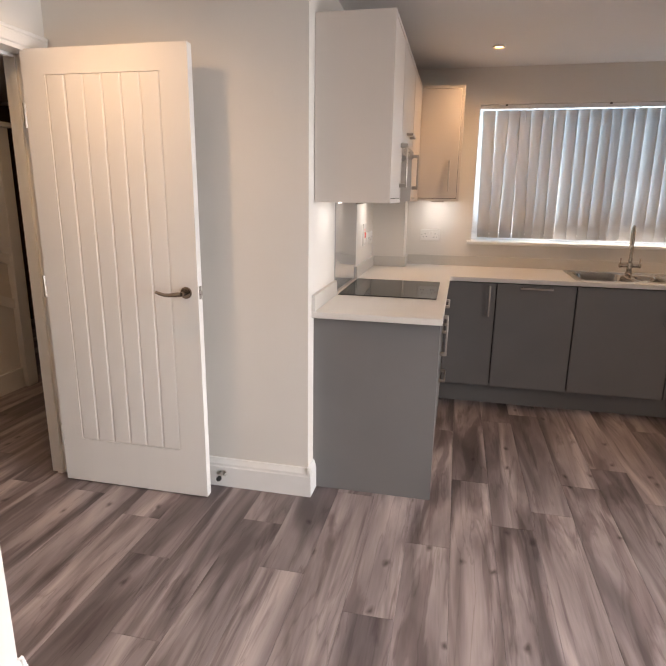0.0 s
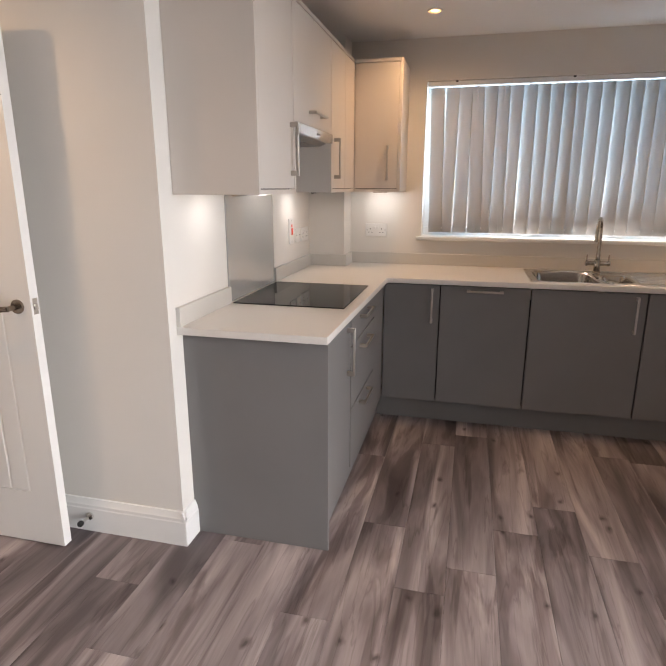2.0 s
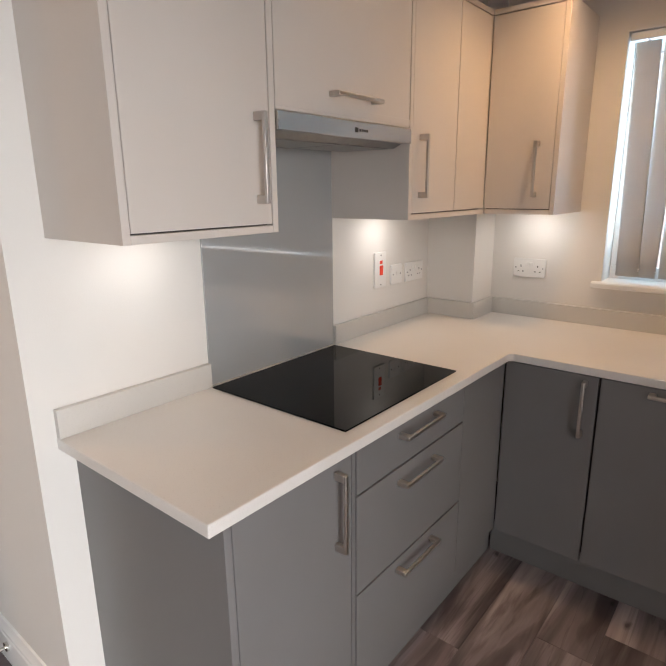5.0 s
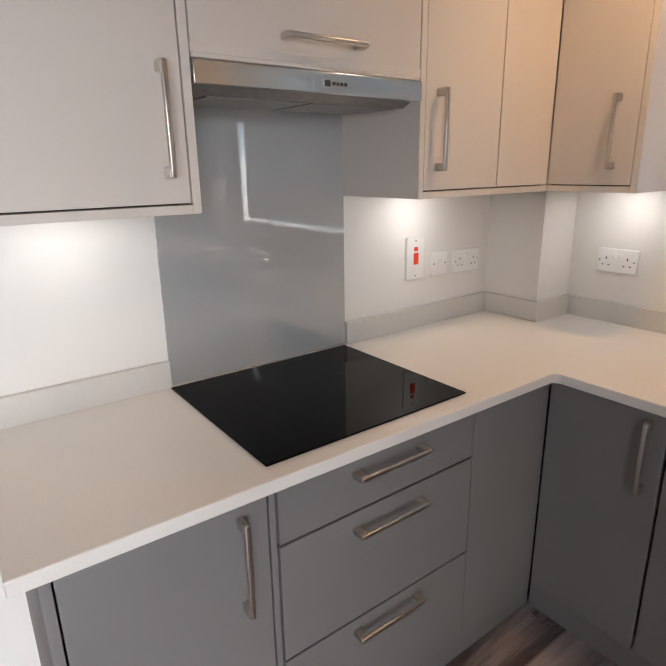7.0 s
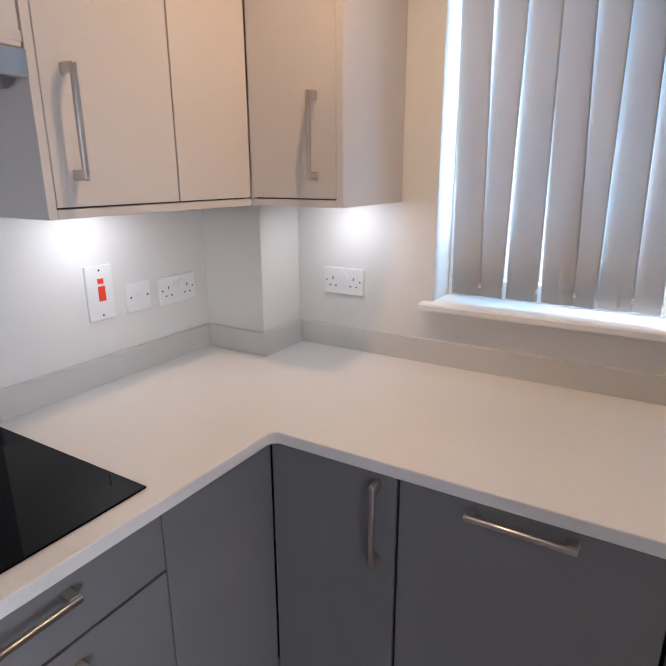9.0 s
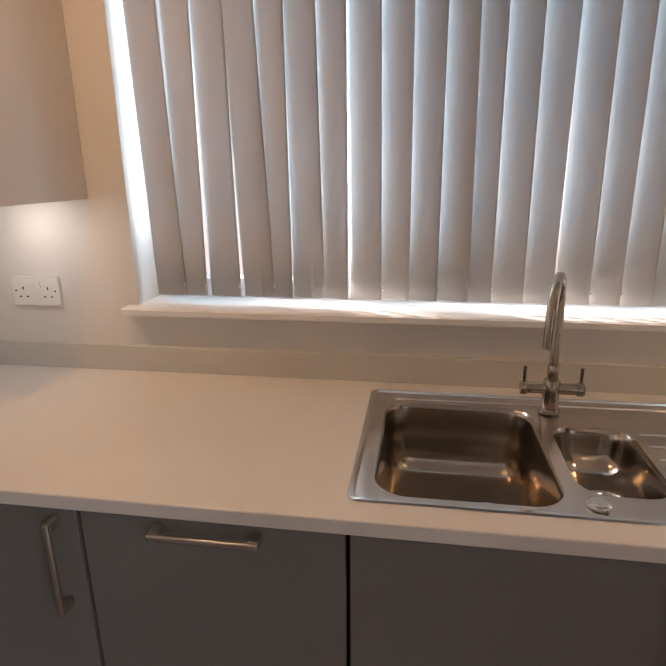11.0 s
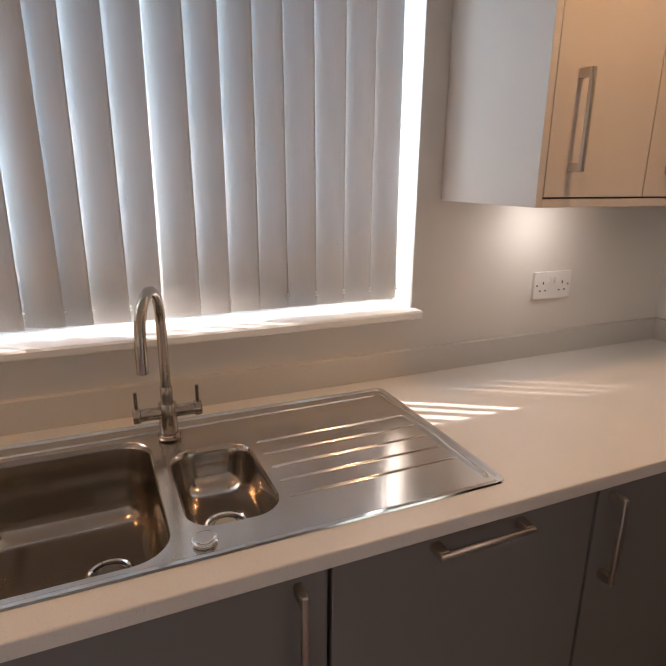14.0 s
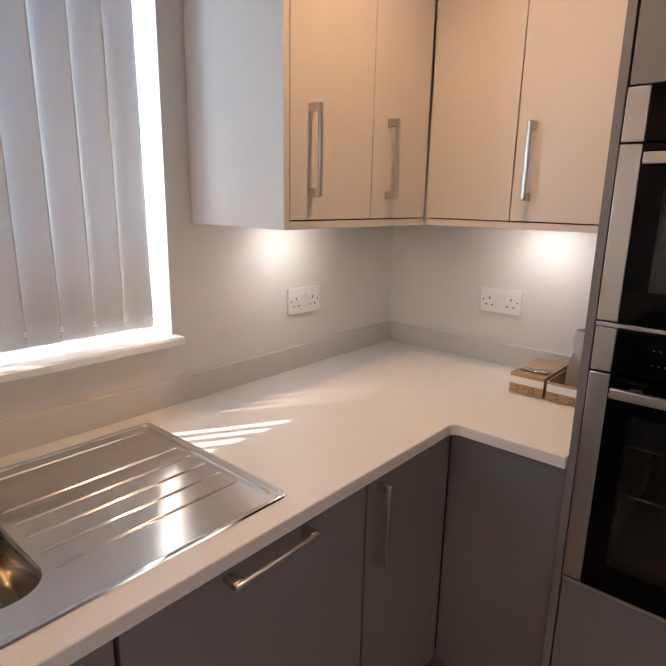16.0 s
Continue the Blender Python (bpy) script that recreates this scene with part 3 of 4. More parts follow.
ROWS_W = [("matt grey narrow corner base cabinet with one door", 0.5845, 0.915, "v", 0.872), ("matt grey integrated dishwasher door", 0.919, 1.421, "h", 1.170),
          ("matt grey sink base cabinet with one door", 1.425, 2.023, "v", 1.970), ("matt grey integrated appliance door beside the sink", 2.027, 2.604, "h", 2.315),
          ("matt grey narrow base cabinet with one door", 2.608, 2.9735, "v", 2.647)]
for label, a0, a1, kind, hx in ROWS_W:
    u = base_unit(label, a0, a1, WIN, top=0.70 if "sink base" in label else 0.878)
    d = front("door", a0 + G, a1 - G, 0.150, 0.872, WOUT, M_GREY, WIN, u)
    if kind == "v":
        bar_handle(hx, WOUT, 0.752, 0.205, True, WIN, d)
    else:
        bar_handle(hx, WOUT, 0.849, 0.205, False, WIN, d)
# right run
u = base_unit("plain grey fronted corner cabinet beside the tall oven cabinet", 3.37, 3.70, RGT, "corner_cabinet")
part("front_panel", box(2.975, 3.0, 3.37, 3.673, 0.15, 0.878, 0.001), M_GREY, u)
bm = bmesh.new()
put_box(bm, 0.525, 0.540, 2.33, 3.74, 0.0, 0.145, 0.001)
solid("plinth", bm, M_GREY, "matt grey plinth below the hob cabinets", "plinth")
solid("plinth", box(0.545, 3.02, 3.745, 3.760, 0.0, 0.145, 0.001), M_GREY, "matt grey plinth below the sink cabinets", "plinth")
solid("plinth", box(3.022, 3.037, 2.74, 3.742, 0.0, 0.145, 0.001), M_GREY, "matt grey plinth below the tall cabinet", "plinth")


# worktop: one U-shaped slab with an opening for the sink bowls
def slab_cells(xs, ys, filled, z0, z1):
    bm, made = bmesh.new(), {}

    def vert(i, j, k):
        if (i, j, k) not in made:
            made[i, j, k] = bm.verts.new((xs[i], ys[j], (z0, z1)[k]))
        return made[i, j, k]
    cells = {(i, j) for i in range(len(xs) - 1) for j in range(len(ys) - 1) if filled((xs[i] + xs[i + 1]) / 2, (ys[j] + ys[j + 1]) / 2)}
    for i, j in cells:
        for k in (0, 1):
            bm.faces.new([vert(*c, k) for c in ((i, j), (i + 1, j), (i + 1, j + 1), (i, j + 1))])
        for (ni, nj), (p, q) in (((i - 1, j), ((i, j), (i, j + 1))), ((i + 1, j), ((i + 1, j), (i + 1, j + 1))), ((i, j - 1), ((i, j), (i + 1, j))), ((i, j + 1), ((i, j + 1), (i + 1, j + 1)))):
            if (ni, nj) not in cells:
                bm.faces.new([vert(*p, 0), vert(*q, 0), vert(*q, 1), vert(*p, 1)])
    bmesh.ops.recalc_face_normals(bm, faces=bm.faces)
    bmesh.ops.dissolve_limit(bm, angle_limit=0.01, verts=bm.verts, edges=bm.edges)
    return bm


SX0, SX1, SY0, SY1 = 1.414, 2.407, 3.712, 4.222
WTX, WTY, WTR = 0.606, 3.656, 2.945
top = slab_cells([0.0, WTX, 1.45, 2.01, WTR, XR], [2.268, 3.369, WTY, 3.73, 4.165, YW],
                 lambda x, y: (y > WTY or (x < WTX) or (x > WTR and y > 3.369)) and not (1.45 < x < 2.01 and 3.73 < y < 4.165), 0.880, 0.910)
for e in [e for e in top.edges if abs((e.verts[0].co - e.verts[1].co).z) > 0.02 and abs(e.verts[0].co.y - WTY) < 1e-4 and 0.5 < e.verts[0].co.x < 3.1]:
    bmesh.ops.bevel(top, geom=[e], offset=0.022, segments=5, affect="EDGES", profile=0.5)
for v in top.verts:
    if abs(v.co.y - 2.268) < 1e-4 and v.co.x > 0.5:
        v.co.x = 0.594
worktop = solid("worktop", top, M_TOP, "pale stone-effect worktop running round three walls", "worktop")
bv = worktop.modifiers.new("soft_edge", "BEVEL")
bv.width, bv.segments, bv.limit_method, bv.angle_limit = 0.003, 2, "ANGLE", radians(50)
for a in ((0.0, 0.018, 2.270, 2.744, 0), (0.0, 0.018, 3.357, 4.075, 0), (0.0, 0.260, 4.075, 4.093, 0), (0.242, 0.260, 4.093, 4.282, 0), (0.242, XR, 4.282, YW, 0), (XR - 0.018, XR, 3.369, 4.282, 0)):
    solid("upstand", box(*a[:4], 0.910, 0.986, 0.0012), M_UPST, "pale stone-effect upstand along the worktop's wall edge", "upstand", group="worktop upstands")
solid("splashback", box(0.001, 0.007, 2.746, 3.355, 0.912, 1.70, 0.0008), M_SPLASH, "glossy grey glass splashback behind the hob", "splashback")

# hob
hob = thing("induction_hob", "black glass hob set flush in the worktop", "hob", (0.29, 3.04, 0.91))
part("glass_plate", box(0.026, 0.549, 2.736, 3.338, 0.9105, 0.9150, 0.0015), M_BLACKG, hob)
M_MARK = mat("grey_print", (0.10, 0.10, 0.105), 0.25)

# wall units: end panels, top and bottom boards stand flush round the inset doors
WO = 0.338


def wall_unit(label, a0, a1, m, ends=(True, True), z0=1.400, deep=WO):
    mid = m @ Vector(((a0 + a1) / 2, 0.15, z0))
    u = thing("wall_cabinet", label, "cabinet", mid, "cream wall cabinets")
    e0, e1 = (0.018 if ends[0] else 0.0), (0.018 if ends[1] else 0.0)
    part("body", box(a0 + e0, a1 - e1, 0.002, deep - 0.022, z0 + 0.018, 2.143), M_GAP_SHADE, u, "cabinet box, coloured dark to shade the gaps between fronts", m)
    part("bottom_board", box(a0 + e0, a1 - e1, 0.002, deep, z0, z0 + 0.018, 0.001), M_CREAM, u, "", m)
    part("top_board", box(a0 + e0, a1 - e1, 0.002, deep, 2.143, 2.161, 0.001), M_CREAM, u, "", m)
    if ends[0]:
        part("end_panel", box(a0, a0 + 0.018, 0.002, deep, z0, 2.161, 0.001), M_CREAM, u, "", m)
    if ends[1]:
        part("end_panel", box(a1 - 0.018, a1, 0.002, deep, z0, 2.161, 0.001), M_CREAM, u, "", m)
    return u


DZ0, DZ1 = 1.4215, 2.140
u = wall_unit("cream wall cabinet with one door beside the extractor", 2.307, 2.736, HOB)
d = front("door", 2.328, 2.715, DZ0, DZ1, WO - 0.001, M_CREAM, HOB, u)
bar_handle(2.672, WO, 1.575, 0.207, True, HOB, d)
u = wall_unit("cream lift-up wall cabinet above the extractor hood", 2.738, 3.350, HOB, (False, False), z0=1.700)
d = front("door", 2.740, 3.348, 1.692, DZ1, WO - 0.001, M_CREAM, HOB, u)
bar_handle(3.047, WO, 1.748, 0.213, False, HOB, d)
u = wall_unit("cream corner wall cabinet with a narrow fixed panel", 3.352, 3.942, HOB, (True, False))
d = front("door", 3.373, 3.680, DZ0, DZ1, WO - 0.001, M_CREAM, HOB, u)
bar_handle(3.419, WO, 1.575, 0.207, True, HOB, d)
front("fixed_panel", 3.684, 3.9415, DZ0, DZ1, WO - 0.001, M_CREAM, HOB, u)
WW = YW - 3.942
u = wall_unit("cream corner wall cabinet with one door beside the window", 0.340, 0.626, WIN, (False, True), deep=WW)
d = front("door", 0.3395, 0.606, DZ0, DZ1, WW - 0.001, M_CREAM, WIN, u)
bar_handle(0.547, WW, 1.571, 0.207, True, WIN, d)
u = wall_unit("cream two-door wall cabinet beside the window", 2.613, 3.208, WIN, (True, False), deep=WW)
for a0, a1, hx in ((2.634, 2.936, 2.699), (2.939, 3.2065, 3.006)):
    d = front("door", a0, a1, DZ0, DZ1, WW - 0.001, M_CREAM, WIN, u)
    bar_handle(hx, WW, 1.578, 0.207, True, WIN, d)
WR = XR - 3.21
u = wall_unit("cream two-door wall cabinet beside the tall oven cabinet", 3.369, 3.940, RGT, (False, False), deep=WR)
for a0, a1, hx in ((3.6735, 3.9385, 0), (3.371, 3.6705, 3.626)):
    d = front("door", a0, a1, DZ0, DZ1, WR - 0.001, M_CREAM, RGT, u)
    if hx:
        bar_handle(hx, WR, 1.576, 0.200, True, RGT, d)

# extractor hood
hood = thing("extractor_hood", "slim stainless steel extractor hood under the cabinet", "extractor hood", (0.17, 3.05, 1.645))
part("visor", box(0.318, 0.345, 2.739, 3.350, 1.644, 1.689, 0.002), M_STEELY, hood, "brushed steel front strip")
part("casing", prism([(0.02, 1.655), (0.10, 1.632), (0.28, 1.632), (0.318, 1.650), (0.318, 1.687), (0.27, 1.687), (0.25, 1.698), (0.02, 1.698)], "y", 2.742, 3.347), M_FILTER, hood)
for a, b in ((2.79, 3.045), (3.055, 3.31)):
    part("grease_filter", box(0.10, 0.28, a, b, 1.6285, 1.632, 0.001), M_FILTER, hood)
bm = bmesh.new()
put_box(bm, 0.345, 0.3455, 3.047, 3.062, 1.659, 1.672)
for k in range(4):
    put_box(bm, 0.345, 0.3455, 3.068 + k * 0.011, 3.076 + k * 0.011, 1.662, 1.669)
part("badge", bm, M_INK, hood, "small dark maker's mark")

# ---- sink and tap ----
sink = thing("sink", "stainless steel bowl-and-a-half sink with drainer set in the worktop", "sink", (1.92, 3.97, 0.91))
ZS = 0.9145


def rounded(x0, x1, y0, y1, r, z, n=8):
    pts = []
    for cx, cy, a in ((x1 - r, y1 - r, 0), (x0 + r, y1 - r, 90), (x0 + r, y0 + r, 180), (x1 - r, y0 + r, 270)):
        for k in range(n + 1):
            t = radians(a + 90 * k / n)
            pts.append((cx + r * math.cos(t), cy + r * math.sin(t), z))
    return pts


B1, B2 = (1.458, 1.799, 3.736, 4.150), (1.826, 1.993, 3.787, 4.066)
plate = bmesh.new()


def loop(bm, pts):
    vs = [bm.verts.new(p) for p in pts]
    return vs, [bm.edges.new((vs[i], vs[(i + 1) % len(vs)])) for i in range(len(vs))]


rings = [rounded(SX0 + 0.014, SX1 - 0.014, SY0 + 0.014, SY1 - 0.014, 0.012, ZS - 0.003)]
edges = []
for pts in (rings[0], rounded(*B1, 0.065, ZS - 0.003), rounded(*B2, 0.055, ZS - 0.003)):
    edges += loop(plate, pts)[1]
bmesh.ops.triangle_fill(plate, use_beauty=True, use_dissolve=False, edges=edges)
part("deck", plate, M_STEEL_LIT, sink)
lip = bmesh.new()
prev = None
for inset, dz in ((0.0, -0.0038), (0.0015, 0.0), (0.008, 0.0006), (0.014, -0.003)):
    vs = [lip.verts.new(p) for p in rounded(SX0 + inset, SX1 - inset, SY0 + inset, SY1 - inset, 0.020 - inset * 0.55, ZS + dz)]
    if prev:
        for k in range(len(vs)):
            lip.faces.new((prev[k], prev[(k + 1) % len(vs)], vs[(k + 1) % len(vs)], vs[k]))
    prev = vs
part("rim", lip, M_CHROME, sink, "polished raised rim")
for (x0, x1, y0, y1), r, deep in ((B1, 0.065, 0.175), (B2, 0.055, 0.095)):
    bowl, prev = bmesh.new(), None
    for inset, z in ((0.0, -0.003), (0.003, -0.006), (0.006, -0.014), (0.010, -deep + 0.055), (0.013, -deep + 0.036), (0.020, -deep + 0.019), (0.032, -deep + 0.007), (0.046, -deep + 0.0015), (0.058, -deep)):
        vs = [bowl.verts.new(p) for p in rounded(x0 + inset, x1 - inset, y0 + inset, y1 - inset, max(r - inset * 0.55, 0.02), ZS + z)]
        if prev:
            for k in range(len(vs)):
                bowl.faces.new((prev[k], prev[(k + 1) % len(vs)], vs[(k + 1) % len(vs)], vs[k]))
        prev = vs
    bowl.faces.new(prev)
    # shaded copy of the deck's steel
    bw = part("bowl", bowl, M_STEEL_SHADED, sink)
    cx, cy = (x0 + x1) / 2 + (0.07 if deep > 0.1 else 0.0), (y0 + y1) / 2 + (0.012 if deep > 0.1 else -0.02)
    w = put_tube(bmesh.new(), [(cx + 0.040 * math.cos(a), cy + 0.040 * math.sin(a), ZS - deep + 0.002) for a in [k * math.tau / 32 for k in range(33)]], 0.005, 8)
    put_cyl(w, (cx, cy, ZS - deep + 0.003), (0, 0, 1), 0.024, 0.006, 24, bevel=0.002)
    wst = part("waste", w, M_CHROME, bw, "chrome strainer waste")
    if deep > 0.1:
        ov = put_tube(bmesh.new(), [((x0 + x1) / 2 + 0.05 + 0.030 * math.cos(a), y0 + 0.016, ZS - 0.035 + 0.010 * math.sin(a)) for a in [k * math.tau / 24 for k in range(25)]], 0.003, 6)
        o = part("overflow", ov, M_CHROME, bw)


def ridge(name, start, end, width, height):
    """A long low pressed ridge on the sink deck, fading out at both ends."""
    a, b = Vector((*start, ZS - 0.0033)), Vector((*end, ZS - 0.0033))
    d = (b - a).normalized()
    side = Vector((-d.y, d.x, 0))
    bm, prev = bmesh.new(), None
    for f, full in ((0.0, 0.0), (0.006, 0.55), (0.016, 1.0), (0.5, 1.0), (0.97, 0.9), (0.99, 0.45), (1.0, 0.0)):
        p = a.lerp(b, f)
        vs = []
        for q in range(11):
            u = -1 + q / 5
            vs.append(bm.verts.new(p + side * (u * width / 2 * (0.35 + 0.65 * full)) + Vector((0, 0, height * full * (0.5 + 0.5 * math.cos(math.pi * u))))))
        if prev:
            for q in range(10):
                bm.faces.new((prev[q], prev[q + 1], vs[q + 1], vs[q]))
        prev = vs
    return part(name, bm, M_STEEL_LIT, sink)


for k in range(5):
    ry = 4.043 - k * 0.0548
    ridge("drainer_rib", (2.008, ry), (2.371, ry + 0.003), 0.010, 0.0036)
ridge("back_ridge", (1.475, 4.170), (2.37, 4.180), 0.012, 0.0036)
ridge("side_ridge", (2.379, 4.185), (2.379, 3.738), 0.022, 0.0052)
kn = cyl((1.845, 3.752, ZS + 0.001), (0, 0, 1), 0.021, 0.008, 28, bevel=0.003)
put_cyl(kn, (1.845, 3.752, ZS + 0.0055), (0, 0, 1), 0.016, 0.003, 24, bevel=0.001)
part("waste_knob", kn, M_CHROME, sink, "round chrome pop-up waste knob")

tap = thing("kitchen_tap", "brushed steel mixer tap with tall curved spout and two levers", "tap", (1.842, 4.135, ZS))
TX, TY = 1.842, 4.135
body = cyl((TX, TY, 0.920), (0, 0, 1), 0.024, 0.012, 28, bevel=0.003)
put_cyl(body, (TX, TY, 0.955), (0, 0, 1), 0.019, 0.08, 28, bevel=0.003)
put_cyl(body, (TX, TY, 1.012), (0, 0, 1), 0.013, 0.04, 24, bevel=0.002)
part("body", body, M_TAP, tap)
reach = Vector((-0.052, -0.150, 0))
path = [(TX, TY, 1.00), (TX, TY, 1.08), (TX, TY, 1.16)]
for k in range(1, 13):
    a = math.pi * k / 12
    p = Vector((TX, TY, 1.168)) + reach * (0.5 - 0.5 * math.cos(a))
    path.append((p.x, p.y, 1.168 + 0.082 * math.sin(a)))
path.append((TX + reach.x, TY + reach.y, 1.118))
part("spout", put_tube(bmesh.new(), path, 0.0105, 20), M_TAP, tap)
for s in (-1, 1):
    arm = cyl((TX + s * 0.036, TY - 0.004, 0.975), (1, 0, 0), 0.0135, 0.045, 24, bevel=0.002)
    put_cyl(arm, (TX + s * 0.063, TY - 0.004, 0.975), (1, 0, 0), 0.0165, 0.016, 24, bevel=0.003)
    lv = part("lever", arm, M_TAP, tap)
    st = part("lever_pin", cyl((TX + s * 0.063, TY - 0.004, 1.005), (0, 0, 1), 0.004, 0.045, 12), M_TAP, lv)


# ---- sockets and switches ----
def plate_thing(name, label, category, a0, a1, z0, z1, m, group=""):
    t = thing(name, label, category, m @ Vector(((a0 + a1) / 2, 0, (z0 + z1) / 2)), group)
    part("plate", box(a0, a1, 0.0, 0.010, z0, z1, 0.003), M_PLASTIC, t, "", m)
    return t


def double_socket(a0, z0, m, width=0.150):
    z1, a1 = z0 + 0.087, a0 + width
    t = plate_thing("double_socket", "white plastic double plug socket on the wall", "socket", a0, a1, z0, z1, m, "wall sockets")
    for c in (a0 + 0.036, a1 - 0.036):
        bm = bmesh.new()
        put_box(bm, c - 0.002, c + 0.002, 0.0098, 0.0104, z0 + 0.047, z0 + 0.056)
        for s in (-1, 1):
            put_box(bm, c + s * 0.011 - 0.0034, c + s * 0.011 + 0.0034, 0.0098, 0.0104, z0 + 0.025, z0 + 0.029)
        part("pin_holes", bm, M_HOLE, t, "dark plug pin slots", m)
    for s in (-1, 1):
        c = (a0 + a1) / 2 + s * 0.011
        part("rocker", box(c - 0.008, c + 0.008, 0.0099, 0.0148, z0 + 0.052, z0 + 0.070, 0.0012), M_PLASTIC, t, "glossy white rocker switch", m)
    for s in (a0 + 0.012, a1 - 0.012):
        part("screw", cyl((s, 0.0102, z0 + 0.044), (0, 1, 0), 0.0028, 0.001, 12), M_HOLE, t, "", m)
    return t


double_socket(0.351, 1.097, WIN)
double_socket(2.970, 1.095, WIN)
double_socket(3.880, 1.089, HOB)
double_socket(3.750, 1.090, RGT)
t = plate_thing("cooker_switch", "white cooker switch with a lit red rocker", "switch", 3.634, 3.718, 1.092, 1.244, HOB)
part("rocker", box(3.667, 3.688, 0.0095, 0.0145, 1.146, 1.187, 0.0015), M_RED, t, "red lit rocker", HOB)
part("neon_window", box(3.668, 3.687, 0.0098, 0.0108, 1.194, 1.208), M_RED, t, "red neon window", HOB)
for z in (1.105, 1.231):
    part("screw", cyl((3.676, 0.0102, z), (0, 1, 0), 0.003, 0.001, 12), M_HOLE, t, "", HOB)
t = plate_thing("fused_switch", "white single switched spur on the wall", "switch", 3.760, 3.846, 1.092, 1.179, HOB)
part("rocker", box(3.795, 3.812, 0.0098, 0.0135, 1.130, 1.150, 0.0012), M_PLASTIC, t, "", HOB)
for s in (3.773, 3.833):
    part("screw", cyl((s, 0.0102, 1.136), (0, 1, 0), 0.003, 0.001, 12), M_HOLE, t, "", HOB)

# ---- vertical blind ----
blind = thing("vertical_blind", "grey-white fabric vertical blind, closed across the window", "blind", (1.65, 4.34, WIN_Z1))
part("headrail", box(WIN_X0 + 0.004, WIN_X1 - 0.004, 4.318, 4.356, 2.056, 2.086, 0.004), M_UPVC, blind, "white plastic headrail")
for bx in (0.925, 1.626, 2.33):
    part("bracket", box(bx - 0.008, bx + 0.008, 4.312, 4.320, 2.078, 2.088, 0.001), M_HOLE, blind, "small dark bracket")
# right-hand edge of each slat at its foot and near its head; the cloth bows towards the room
FOOT = (0.873, 0.938, 1.035, 1.134, 1.186, 1.274, 1.340, 1.430, 1.503, 1.576, 1.658, 1.715, 1.795, 1.867, 1.957, 2.030, 2.106, 2.184, 2.263, 2.342, 2.421, 2.503)
TOP = (0.852, 0.947, 1.027, 1.100, 1.183, 1.258, 1.337, 1.419, 1.498, 1.576, 1.647, 1.711, 1.790, 1.868, 1.950, 2.025, 2.102, 2.176, 2.253, 2.337, 2.419, 2.494)
rnd = random.Random(7)
for i, (foot, head) in enumerate(zip(FOOT, TOP)):
    turn = (3, 13, 4, 2, 16, 5)[i] if i < 6 else rnd.uniform(16.0, 20.0) if i < 17 else rnd.uniform(6.0, 7.0)
    w, bow = 0.0445, 0.008
    bm = bmesh.new()
    rows = []
    for k in range(9):
        z = 2.049 - (2.049 - 1.131) * k / 8
        a = -radians(turn)
        cx = head + (foot - head) * k / 8 - w * math.cos(a)
        row = []
        for j in range(13):
            s = -w + 2 * w * j / 12
            o = bow * (1 - (s / w) ** 2)
            row.append(bm.verts.new((cx + s * math.cos(a) - o * math.sin(a), 4.337 + s * math.sin(a) - o * math.cos(a), z)))
        rows.append(row)
    for p, q in zip(rows, rows[1:]):
        for j in range(12):
            bm.faces.new((p[j], p[j + 1], q[j + 1], q[j]))
    sl = part("slat", bm, M_SLAT, blind)
    th = sl.modifiers.new("cloth", "SOLIDIFY")
    th.thickness = 0.0007
    cl = put_cyl(cyl((cx + 0.043, 4.329, 1.165), (0, 0, 1), 0.003, 0.006, 8), (cx + 0.043, 4.327, 1.158), (1, 0, 0), 0.0022, 0.008, 8)
    k = part("chain_clip", cl, M_UPVC, sl)
    cx = head - w
    part("hanger", box(cx - 0.006, cx + 0.006, 4.333, 4.339, 2.047, 2.058, 0.001), M_UPVC, blind)

# ---- tall oven cabinet ----
TO = XR - 2.957
tall = thing("tall_cabinet", "tall grey oven cabinet with two built-in ovens", "cabinet", (3.26, 3.05, 0.15))
carc = bmesh.new()
for z0, z1, o1 in ((0.145, 0.612, TO - 0.022), (1.692, 2.143, TO - 0.022), (0.612, 1.692, 0.05)):
    put_box(carc, 2.746, 3.346, 0.01, o1, z0, z1)
part("body", carc, M_GAP_SHADE, tall, "cabinet box, coloured dark to shade the gaps between fronts", RGT)
part("side_panel", box(3.349, 3.367, 0.0, TO + 0.003, 0.0, 2.161, 0.001), M_GREY, tall, "", RGT)
part("side_panel", box(2.725, 2.743, 0.0, TO + 0.003, 0.0, 2.161, 0.001), M_GREY, tall, "", RGT)
front("door", 2.747, 3.345, 0.150, 0.606, TO, M_GREY, RGT, tall)
front("door", 2.747, 3.345, 1.694, 2.140, TO, M_GREY, RGT, tall)
part("top_board", box(2.743, 3.349, 0.0, TO, 2.143, 2.161, 0.001), M_GREY, tall, "", RGT)


